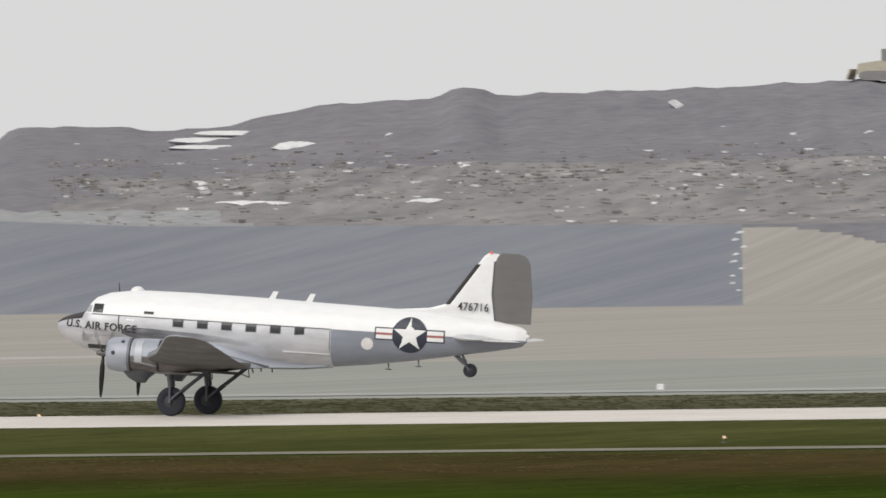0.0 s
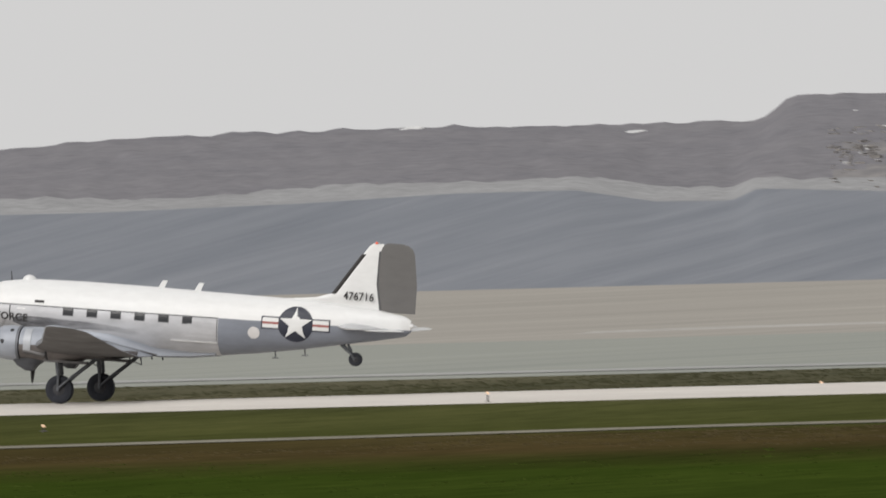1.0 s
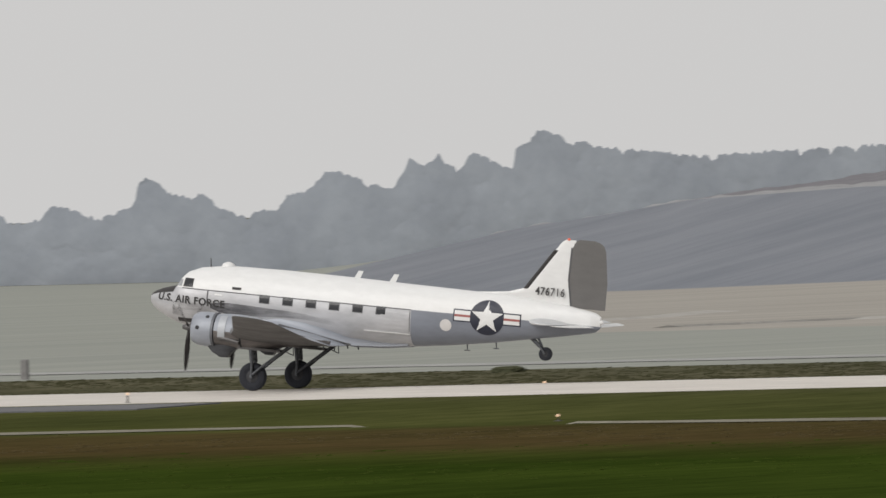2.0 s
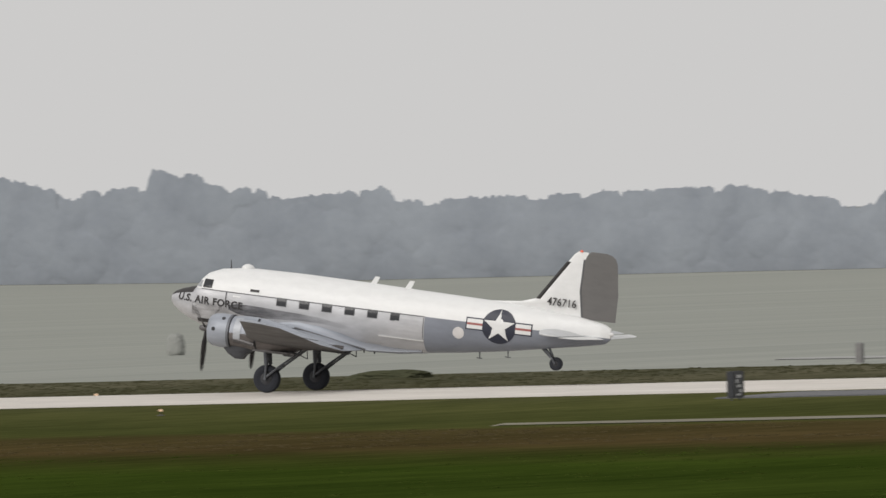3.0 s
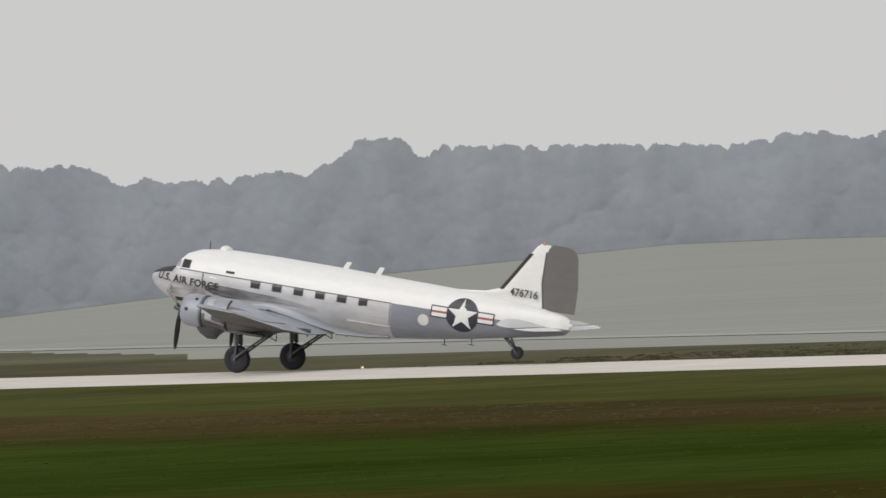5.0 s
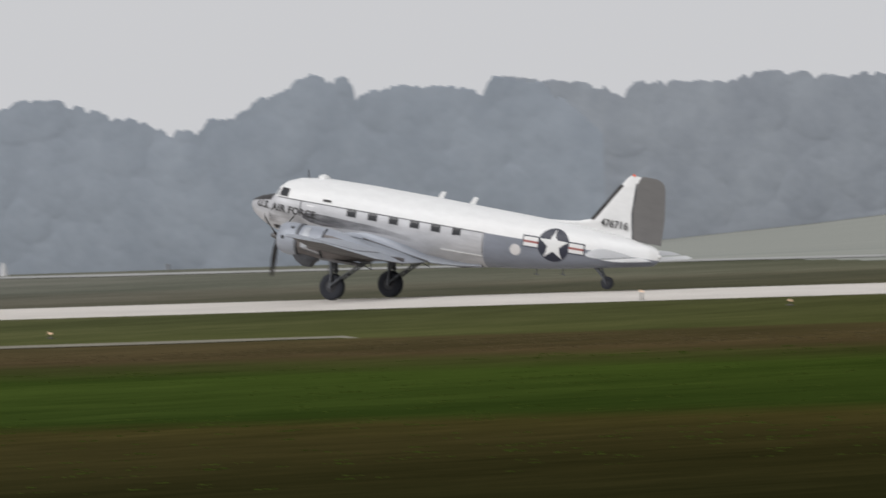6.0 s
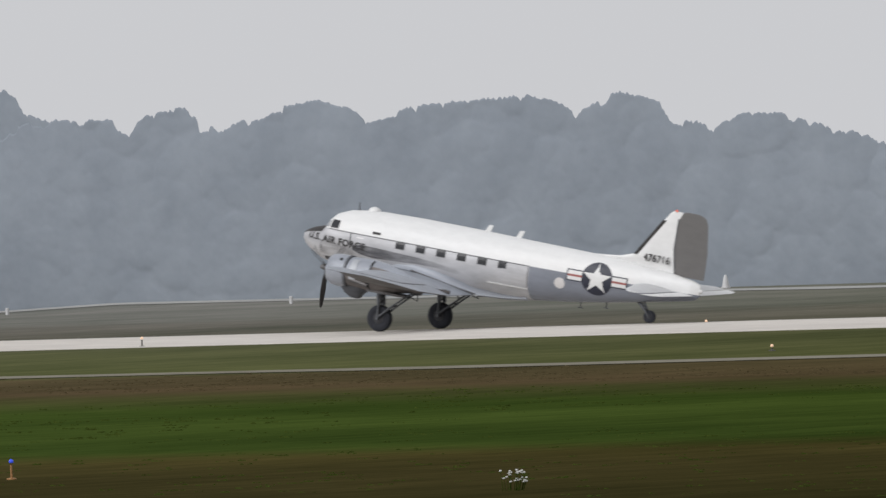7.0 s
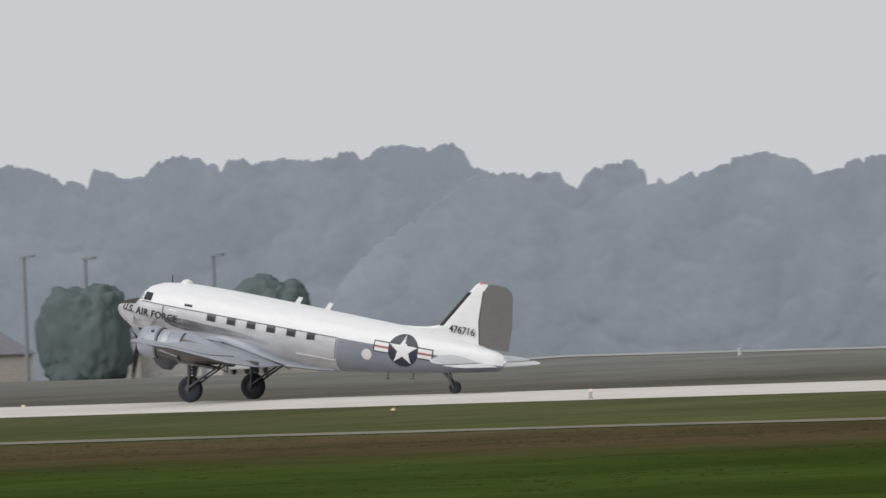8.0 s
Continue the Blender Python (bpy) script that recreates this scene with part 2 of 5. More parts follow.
# ---- ground ----
F = 45000.0      # elevation unit used in the tables below: 1/45000 radian


def rise(az, unit, y):
    """Height of a point seen at that elevation over a line of the ground at distance y."""
    return EYE[2] + unit / F * y / math.cos(radians(az))


LINER_BASE = table([(12, -212), (15, -211), (16.5, -208), (17.9, -226), (18.5, -228), (18.9, -222)])
LINER_TOP = table([(12, -72), (13.6, -70), (14.9, -60), (15.27, -46), (15.33, -66), (15.5, -64), (15.68, -40), (15.96, -40), (16.3, -50),
                   (16.76, -56), (17.4, -54), (17.79, -69), (18.0, -93), (18.18, -111), (18.53, -169), (18.7, -197), (18.9, -219)])
RIDGE = table([(12, 200), (13.2, 185), (13.7, 172), (14.1, 165), (14.14, 178), (14.17, 182), (14.2, 176), (14.24, 160), (14.45, 154), (14.66, 128),
               (14.7, 117), (14.85, 110), (15.02, 119), (15.19, 117), (15.235, 90), (15.28, 75), (15.7, 75), (16.05, 81), (16.37, 79),
               (16.75, 74), (16.95, 62), (17.15, 21), (17.37, -30), (17.7, -60), (18.0, -95), (18.53, -169), (18.7, -184), (18.9, -193)])
WOOD_BASE = table([(18.9, -192), (20.6, -188), (21.9, -172), (22.8, -167), (23.1, -170), (23.5, -193), (24.0, -220), (24.3, -240), (24.6, -262), (25.0, -285), (25.3, -300)])
NEAR_BASE = table([(25.0, -308), (25.5, -312), (27.0, -304), (27.8, -301), (28.2, -312), (31, -312)])
WOOD_Y = table([(18.9, 2240), (25.1, 2240), (25.25, 2000), (28.0, 2000), (28.12, 2120), (31, 2120)])

HILL_END = 18.9


def ground_rows(az):
    """(y, z, material) along one line of sight: the ground's profile there."""
    rows = [(60, 6.6, 0), (200, 2.5, 0), (450, -0.5, 0), (520, -0.5, 0), (580, -0.5, 0), (640, -0.5, 0), (700, -0.5, 0), (760, -0.5, 0), (820, -0.5, 0),
            (880, -0.45, 0), (920, -0.36, 0), (936, -0.24, 0), (944, -0.16, 0), (950, -0.10, 0), (957, -0.06, 0), (966, -0.09, 0), (984, -0.38, 0),
            (1000, -0.36, 0), (1030, -0.32, 0), (1062, -0.28, 0), (1090, -0.25, 1 if az < 24.2 else 0)]
    dip = 0.033 * max(0.0, min(1.0, (az - 27.8) / 0.4))
    rows += [(1090 + 7.5 * q, -0.25 - (0.0036 + dip) * q, 1 if az < 24.2 + 0.07 * q else 0) for q in range(1, 15)]
    if az < HILL_END:
        b, t, r = LINER_BASE(az), LINER_TOP(az), RIDGE(az)
        zb = rise(az, b, 1900)
        deep = max(0.1, min(1.0, (t - b) / 150))
        rows += [(1300, -0.4, 1), (1310, -0.4, 2), (1600, -0.45 + 0.3 * zb, 2), (1896, zb - 0.03, 2), (1900, zb, 3)]
        for k in np.linspace(1 / 28, 1, 28):
            rows.append((1900 + 70 * deep * k, rise(az, b + (t - b) * k, 1900 + 70 * deep * k), 3))
        y0 = 1900 + 70 * deep
        lift = max(0.0, min(1.0, (r - t) / 60))
        rows += [(y0 + 4, rise(az, t + 1 * lift, y0 + 4), 3), (y0 + 15, rise(az, t + 8 * lift, y0 + 15), 4), (2000, rise(az, t + (28 + 5 * math.sin(az * 9)) * lift * 0.9, 2000), 4)]
        mid = t + 28 * lift
        for k in np.linspace(1 / 15, 1, 15):
            rows.append((2000 + 110 * k, rise(az, mid + (r - mid) * k if r > mid else r, 2000 + 110 * k), 5))
        zr = rows[-1][1]
        rows += [(2200, zr - 0.3, 5), (2500, -0.5, 6), (3400, 0, 6), (4600, 0, 6)]
    else:
        yb = WOOD_Y(az)
        far = az < 25.2
        u1 = WOOD_BASE(az) if far else NEAR_BASE(az)
        zb = rise(az, u1, yb)
        u0 = (rows[-1][1] - EYE[2]) * F * math.cos(radians(az)) / 1195
        steps = [1300, 1310, 1600, 1896, 1900] + [1900 + 0.25 * q for q in range(1, 29)] + [1911, 1922, 2000] + [2000 + 7.3 * q for q in range(1, 15)] + [2240]
        for k in [(q - 1195) / 1045 for q in steps]:
            y = 1195 + (yb - 1195) * k
            near_k = (1 / 1195 - 1 / y) / (1 / 1195 - 1 / yb)
            rows.append((y, rise(az, u0 + (u1 - u0) * near_k, y), 7 if far else 0))
        rows += [(yb + 30, zb + 0.3, 6), (max(yb + 200, 2320), zb + 0.5, 6), (3400, 0, 6), (4600, 0, 6)]
    return rows


def build_ground():
    azs = list(np.arange(-40, 12, 4.0)) + list(np.arange(12, 12.9, 0.3)) + list(np.arange(12.9, 29.6, 0.025)) + list(np.arange(29.8, 70, 2.0))
    verts, faces, mats = [], [], []
    cols = [ground_rows(min(max(a, 12), 31)) for a in azs]
    n = max(len(c) for c in cols)
    for c in cols:
        while len(c) < n:
            c.append((c[-1][0] + 30, 0, 6))
    n += 1
    for c in cols:      # the rise on which the camera stands runs on behind it
        c.insert(0, (-400, 6.6, 0))
    for a, c in zip(azs, cols):
        ta = math.tan(radians(a))
        for k, (y, z, _) in enumerate(c):
            rough = 0.0
            if 1980 < y < 2150 and z > 3:
                rough = 0.25 * noise.noise(Vector((a * 20, y * 0.05, 0))) + 0.12 * noise.noise(Vector((a * 90, y * 0.2, 3)))
            verts.append((-max(y, 240) * ta, y, z + rough))
    for i in range(len(azs) - 1):
        for k in range(n - 1):
            faces.append((i * n + k, i * n + k + 1, (i + 1) * n + k + 1, (i + 1) * n + k))
            row = cols[i][k + 1][2]
            edge = 15.0 + 0.3 * noise.noise(Vector((k * 0.22, 3.7, 2)))
            if (row == 5 or (row == 4 and azs[i] < 14.66 + 0.1 * noise.noise(Vector((k * 1.7, 0.3, 9))))) and azs[i] < edge and cols[i][k + 1][0] < 2048:
                row = 8
            if row in (4, 5, 6) and azs[i] > 18.45 and cols[i][k + 1][0] < 2600 and azs[i] < HILL_END:
                row = 7
            if row == 3 and azs[i] < 13.535:
                y1, z1 = cols[i][k + 1][0], cols[i][k + 1][1]
                unit = (z1 - EYE[2]) * F * math.cos(radians(azs[i])) / y1
                row = 2 if unit < -74 - 190 * max(0, 13.42 - azs[i]) ** 1.2 else 5
            mats.append(row)
    me = bpy.data.meshes.new("ground")
    me.from_pydata(verts, [], faces)
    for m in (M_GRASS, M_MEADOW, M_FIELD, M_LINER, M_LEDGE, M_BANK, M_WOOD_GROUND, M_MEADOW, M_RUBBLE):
        me.materials.append(m)
    me.polygons.foreach_set("material_index", mats)
    for p in me.polygons:
        p.use_smooth = True
    ob = new("ground", me)
    tagged(ob, "grassy airfield rising to dry fields and a landfill bank", "ground", kind="structure")
    return ob


ground = build_ground()


def strip(name, rows, x0, x1, step, material, label, category):
    """A long strip along the runway from rows of (y, z)."""
    bm = bmesh.new()
    n = max(2, int((x1 - x0) / step))
    loft(bm, [[(x0 + (x1 - x0) * i / n, y, z) for y, z in rows] for i in range(n + 1)], True, True, True)
    return tagged(part(name, bm, material), label, category, kind="structure")


strip("runway", [(938, -0.9), (938, -0.20), (946, -0.10), (953, -0.02), (957, 0.0), (962, 0.0), (968, -0.06), (983, -0.34), (983, -0.9)], -900, 300, 30, M_RUNWAY,
      "pale concrete runway with a crowned surface", "runway")


# ---- woods ----
def crown_heights(u, v, rng, area, sizes):
    """Rounded crowns, and clumps on them, swelling from a plane: height over a grid of places (u across, v up)."""
    h = np.zeros((len(u), len(v)))
    for r0, r1, cover, flat in sizes:
        lump = np.zeros_like(h)
        n = int(cover * area / (r0 + r1) ** 2 * 4 / math.pi)
        for _ in range(n):
            r = r0 + (r1 - r0) * rng.random()
            cu, cv = u[0] + (u[-1] - u[0]) * rng.random(), v[0] + (v[-1] - v[0]) * rng.random()
            i0, i1 = np.searchsorted(u, (cu - r, cu + r))
            j0, j1 = np.searchsorted(v, (cv - r, cv + r))
            if i1 <= i0 or j1 <= j0:
                continue
            q = 1 - ((u[i0:i1, None] - cu) / r) ** 2 - ((v[None, j0:j1] - cv) / r) ** 2
            swell = np.sqrt(np.maximum(q, 0)) * r * flat * (0.75 + 0.5 * rng.random())
            lump[i0:i1, j0:j1] = np.maximum(lump[i0:i1, j0:j1], swell)
        h += lump
    return h


def woods(name, sky_line, az0, az1, y0, base, material, label, seed, deep=40.0):
    """A belt of close-grown broadleaf trees: crowns and clumps crowd its shallow face, shaped to fit the camera's view.
    """
    rng = np.random.default_rng(seed)
    step = 3.2 / F
    az = np.arange(radians(az0), radians(az1), step)
    deg = np.degrees(az)
    top = np.array([sky_line(a) for a in deg]) - 4.0
    low = np.array([base(a) - 6 if a > HILL_END else (-1.6 - EYE[2]) * F * math.cos(radians(a)) / y0 for a in deg])
    # rounded crowns along the outline
    u = az * F
    arch = np.zeros(len(u))
    for r0, r1, share in ((9, 18, 0.16), (3.6, 7, 0.5)):
        part_arch = np.full(len(u), -r1 * 0.35)
        for _ in range(int(share * (u[-1] - u[0]) / r0 * 4)):
            r, cu = r0 + (r1 - r0) * rng.random(), u[0] + (u[-1] - u[0]) * rng.random()
            i0, i1 = np.searchsorted(u, (cu - r, cu + r))
            part_arch[i0:i1] = np.maximum(part_arch[i0:i1], 0.55 * (np.sqrt(np.maximum(0, 1 - ((u[i0:i1] - cu) / r) ** 2)) * r - r * 0.62) + 1.5 * rng.random())
        arch += part_arch
    edge = top + 2.0 + arch - arch.mean() + rng.normal(0, 1.5, len(u)).clip(-3, 4)
    wide = np.convolve(np.pad(top, 30, mode="edge"), np.ones(61) / 61, "valid")
    v = np.arange(-330.0, 110.0, 3.6)
    # crown relief is flattened so that contrast stays as low as in haze
    crowns = crown_heights(u, v, rng, (u[-1] - u[0]) * (v[-1] - v[0]), ((36, 62, 2.6, 0.060), (11, 22, 2.4, 0.055), (4.5, 8, 1.6, 0.05)))
    m = 96
    k = np.linspace(0, 1, m)
    uu = low[:, None] + (edge - low)[:, None] * k[None, :]
    col = np.clip(np.searchsorted(v, uu) - 1, 0, len(v) - 2)
    fr = np.clip((uu - v[col]) / 3.6, 0, 1)
    ii = np.arange(len(u))[:, None]
    swell = (crowns[ii, col] * (1 - fr) + crowns[ii, col + 1] * fr) * y0 / F
    up = np.clip((uu - low[:, None]) / (wide - low)[:, None], 0, 1.2)
    y = y0 + 3.0 + 1.6 * up ** 2 - swell
    x = -y * np.tan(az)[:, None]
    z = EYE[2] + uu / F * y / np.cos(az)[:, None]
    back = np.array([(0.25, -0.02), (0.6, -0.1), (1.0, -0.16), (1.02, -1.0)])
    yb = np.repeat(y[:, -1:], 4, 1) + back[None, :, 0] * deep
    tall = z[:, -1:] - z[:, :1]
    zb = z[:, -1:] + tall * back[None, :, 1]
    x, y, z = np.hstack([x, -yb * np.tan(az)[:, None]]), np.hstack([y, yb]), np.hstack([z, zb])
    mm = m + 4
    verts = np.stack([x, y, z], axis=2).reshape(-1, 3)
    i, j = np.meshgrid(np.arange(len(u) - 1), np.arange(mm - 1), indexing="ij")
    q = (i * mm + j).ravel()
    faces = np.stack([q, q + mm, q + mm + 1, q + 1], axis=1)
    me = bpy.data.meshes.new(name)
    me.from_pydata(verts.tolist(), [], faces.tolist())
    me.materials.append(material)
    me.polygons.foreach_set("use_smooth", np.ones(len(faces), dtype=bool))
    return tagged(new(name, me), label, "woods", kind="stuff")


SKY_FAR = table([(17.000, 30), (17.780, 8), (17.999, 30), (18.130, 64), (18.149, 41), (18.181, 33), (18.189, -7), (18.271, 23), (18.284, 22), (18.303, -2), (18.341, 6), (18.354, 24), (18.392, 2), (18.421, 18), (18.431, -2), (18.464, -37), (18.590, -2), (18.616, -6), (18.655, -36), (18.699, -42), (18.713, -59), (18.770, -59), (18.789, -73), (18.890, -38), (18.973, -24), (19.017, -4), (19.036, -19), (19.041, -46), (19.063, -61), (19.133, -77), (19.209, -50), (19.235, -53), (19.261, -77), (19.565, -37), (20.335, -49), (20.344, -28), (20.370, -25), (20.587, -41), (20.650, -17), (20.707, -21), (20.726, -6), (20.839, 17), (20.884, 18), (20.898, -10), (21.070, -22), (21.146, -15), (21.171, -2)])
SKY_MID = table([(21.070, -22), (21.285, 23), (21.502, 2), (21.553, 21), (21.597, 17), (21.615, 44), (21.641, 55), (21.728, 40), (21.737, 20), (21.795, 6), (21.910, 0), (21.998, 27), (22.113, 22), (22.119, 36), (22.188, 64), (22.293, 48), (22.320, 12), (22.435, 10), (22.498, 11), (22.571, 48), (22.600, 25), (22.677, 7), (22.790, 32), (22.932, 4), (23.593, 18), (23.632, 14), (23.642, -1), (23.677, 2), (23.682, 20), (23.707, 34), (23.809, 33), (23.920, -30), (23.977, -18), (24.244, -35), (24.282, -21), (24.333, -27), (24.459, 8), (24.523, -2), (24.650, 13), (24.752, 9), (24.765, -3), (24.994, 0), (25.021, -19), (25.046, -18), (25.065, -1), (25.312, 19), (25.339, -4)])
SKY_NEAR = table([(25.000, -220), (25.040, -110), (25.198, 3), (25.312, 19), (25.339, -4), (25.516, 9), (25.625, -7), (25.630, 23), (25.725, 31), (25.816, 6), (25.907, -43), (25.958, -40), (25.991, -61), (26.029, -58), (26.048, -67), (26.098, -33), (26.149, -37), (26.287, 1), (26.376, 4), (26.441, -18), (26.542, -1), (26.560, 27), (26.655, 48), (26.758, 13), (26.795, 34), (26.858, 46), (27.114, 35), (27.229, 15), (27.241, 28), (27.342, 50), (27.432, 38), (27.458, 19), (27.509, 17), (27.561, -4), (27.579, 12), (27.605, 7), (27.610, 35), (27.661, 47), (27.686, 45), (27.706, 28), (27.744, 31), (27.765, -1), (27.790, 5), (27.802, 26), (27.929, 29), (27.955, 15), (27.993, 26), (28.060, -10), (28.250, -110), (28.450, -290)])
SKY_HOUSE = table([(27.900, 10), (28.002, 46), (28.016, 68), (28.041, 84), (28.092, 79), (28.181, 83), (28.246, 71), (28.290, 76), (28.310, 65), (28.348, 61), (28.424, 68), (28.488, 60), (28.513, 68), (28.548, 71), (28.565, 45), (28.571, 62), (28.653, 79), (28.704, 71), (28.718, 58), (28.756, 52), (28.801, 51), (28.851, 58), (28.865, 33), (28.947, 50), (28.985, 63), (29.035, 73), (29.061, 67), (30.000, 60)])


woods("far_woods", SKY_FAR, 17.0, 21.2, 2240.0, WOOD_BASE, M_FAR_LEAF, "distant broadleaf woods, grey-green paled by painted haze", 3)
woods("distant_woods", SKY_MID, 21.1, 25.3, 2240.0, WOOD_BASE, M_FAR_LEAF, "broadleaf woods beyond a meadow, grey-green paled by painted haze", 4)
woods("airfield_woods", SKY_NEAR, 25.07, 28.44, 2000.0, NEAR_BASE, M_MID_LEAF, "broadleaf woods along the airfield, greyed by painted haze", 5)
woods("house_woods", SKY_HOUSE, 27.80, 29.7, 2120.0, NEAR_BASE, M_MID_LEAF, "broadleaf woods behind low houses, greyed by painted haze", 6)


# ---- aeroplane ----
M_WHITE = plain("white_paint", (0.68, 0.68, 0.675), 0.38, 0, 0.05)
M_ALU = plain("bare_aluminium", (0.47, 0.47, 0.485), 0.38, 0.3, 0.2, 1.3)
M_GREY = plain("grey_paint", (0.185, 0.20, 0.235), 0.4, 0, 0.14, 1.5)
# under the wings, oil grime and the shade beneath share this dark colour
M_UNDER = mottled("oily_shaded_underside", (0.085, 0.081, 0.078), (0.185, 0.178, 0.175), 0.5, 3.0, 0.75, 0, 0.15, (0.5, 1, 1), 0)
M_WING = plain("silver_wing_paint", (0.30, 0.32, 0.36), 0.48, 0.1, 0.2, 0.9)
M_RUDDER = plain("grey_fabric", (0.115, 0.110, 0.107), 0.75, 0, 0.1, 2.0)
M_BLACK = plain("black_rubber_paint", (0.025, 0.022, 0.022), 0.6, 0, 0.3)
M_TYRE = plain("tyre_rubber", (0.017, 0.019, 0.026), 0.85, 0, 0.3, 6)
M_RIM = plain("wheel_hub_metal", (0.035, 0.035, 0.04), 0.6, 0.2, 0.3, 8)
M_DARK = plain("sooty_metal", (0.11, 0.105, 0.105), 0.5, 0.4, 0.4, 4)
M_SOOT = plain("sooty_shaded_aluminium", (0.15, 0.135, 0.13), 0.5, 0.3, 0.6, 2.0)
M_SCOOP = plain("scoop_paint", (0.055, 0.057, 0.064), 0.5, 0.2, 0.4, 3.0)
M_STRUT = plain("strut_metal", (0.09, 0.095, 0.105), 0.5, 0.3, 0.3, 5)
M_GLASS = plain("dark_glass", (0.02, 0.021, 0.024), 0.12, 0, 0.1)
# the sky's reflection is put into this pale glass colour
M_SHEEN = plain("glass_with_painted_sky", (0.30, 0.31, 0.32), 0.1, 0.0, 0.1)
M_NAVY = plain("navy_paint", (0.016, 0.019, 0.035), 0.45, 0, 0.1)
M_RED = plain("red_paint", (0.31, 0.10, 0.09), 0.45, 0, 0.1)
M_CREAM = plain("pale_disc_paint", (0.58, 0.56, 0.55), 0.5, 0, 0.1)
M_STAB = plain("pale_grey_paint", (0.50, 0.505, 0.515), 0.45, 0, 0.1)
M_GAP = plain("black_gap", (0.03, 0.03, 0.034), 0.7, 0, 0.2)


def sooty(name, colour, x0, x1, thin=0.35):
    """A dark coat on metal, for grime and for painted shade: thick at one end, thinning out backwards in streaks."""
    m, b = shader(name, 0.55, 0.2)
    nt = m.node_tree
    b.inputs["Base Color"].default_value = (*colour, 1)
    tc = nt.nodes.new("ShaderNodeTexCoord")
    sep = nt.nodes.new("ShaderNodeSeparateXYZ")
    nt.links.new(tc.outputs["Object"], sep.inputs["Vector"])
    run = nt.nodes.new("ShaderNodeMapRange")
    run.inputs["From Min"].default_value, run.inputs["From Max"].default_value = x0, x1
    run.inputs["To Min"].default_value, run.inputs["To Max"].default_value = 1.0, -0.1
    nt.links.new(sep.outputs["X"], run.inputs["Value"])
    streak = nt.nodes.new("ShaderNodeMath")
    streak.operation, streak.use_clamp = "MULTIPLY_ADD", True
    nt.links.new(noise_node(m, 1.6, 5, 0.65, (0.4, 1, 2.2)), streak.inputs[0])
    streak.inputs[1].default_value = 2.2
    streak.inputs[2].default_value = -thin
    cover = nt.nodes.new("ShaderNodeMath")
    cover.operation, cover.use_clamp = "MULTIPLY", True
    nt.links.new(run.outputs["Result"], cover.inputs[0])
    nt.links.new(streak.outputs["Value"], cover.inputs[1])
    nt.links.new(cover.outputs["Value"], b.inputs["Alpha"])
    return m


M_PANEL = plain("pale_panel_paint", (0.37, 0.385, 0.41), 0.45, 0.1, 0.15)
M_RING = plain("cowl_ring_metal", (0.13, 0.135, 0.15), 0.5, 0.3, 0.2)
# first coat paints the wing's dark reflection on the hull, second is grime
M_ROOT_SHADE = sooty("dark_streak", (0.10, 0.10, 0.11), -2.6, 3.6)
M_GRIME = sooty("oily_grime", (0.085, 0.075, 0.070), -4.6, -1.8, 0.85)
M_SEAM = plain("seam_line", (0.10, 0.10, 0.105), 0.6, 0, 0.2)
M_BEACON = glow("red_beacon", (0.6, 0.09, 0.04), 0.3)

STATIONS = [  # x, top, bottom, half width
    (-5.49, 2.66, 2.56, 0.05), (-5.44, 2.78, 2.44, 0.20), (-5.3, 2.90, 2.28, 0.36), (-5.0, 3.04, 2.08, 0.58), (-4.6, 3.16, 1.88, 0.80), (-4.33, 3.23, 1.78, 0.91),
    (-4.1, 3.62, 1.71, 0.97), (-3.9, 3.82, 1.66, 1.02), (-3.4, 4.02, 1.57, 1.10), (-2.6, 4.14, 1.49, 1.17), (-1.9, 4.19, 1.45, 1.19), (0, 4.22, 1.42, 1.20), (3, 4.20, 1.46, 1.18),
    (5, 4.16, 1.60, 1.13), (7.2, 4.13, 1.87, 1.0), (9, 4.10, 2.14, 0.82), (10.43, 4.00, 2.40, 0.64), (12, 3.90, 2.68, 0.42), (13, 3.74, 2.88, 0.25), (13.2, 3.68, 2.94, 0.18), (13.4, 3.56, 3.12, 0.07)]
SPLIT = 3.18
SX = [s[0] for s in STATIONS]
POW = 2.25


def station(x):
    """Centre height, half height and half width of the hull."""
    t, b, w = (float(np.interp(x, SX, [s[k] for s in STATIONS])) for k in (1, 2, 3))
    return (t + b) / 2, (t - b) / 2, w


def hull_point(x, phi, lift=0.0):
    zc, hz, w = station(x)
    c, s = math.cos(phi), math.sin(phi)
    return (x, -(w + lift) * math.copysign(abs(c) ** (2 / POW), c), zc + (hz + lift) * math.copysign(abs(s) ** (2 / POW), s))


def hull_y(x, z):
    """Half width of the hull at a height."""
    zc, hz, w = station(x)
    k = min(0.999, abs((z - zc) / hz))
    return w * (1 - k ** POW) ** (1 / POW)


def split_angle(x, z=SPLIT):
    zc, hz, _ = station(x)
    k = max(-0.999, min(0.999, (z - zc) / hz))
    return math.copysign(math.asin(abs(k) ** (POW / 2)), k)


def dense(x0, x1, step):
    n = max(1, round((x1 - x0) / step))
    return sorted(set(np.linspace(x0, x1, n + 1)) | {s for s in SX if x0 < s < x1})


def hull_part(name, x0, x1, upper, material, parent, label):
    bm = bmesh.new()
    rings = []
    for x in dense(x0, x1, 0.35):
        a = split_angle(x)
        ang = np.linspace(a, math.pi - a, 25) if upper else np.linspace(a, -math.pi - a, 33)
        rings.append([hull_point(x, p) for p in ang])
    loft(bm, rings)
    return part(name, bm, material, parent, label, True)


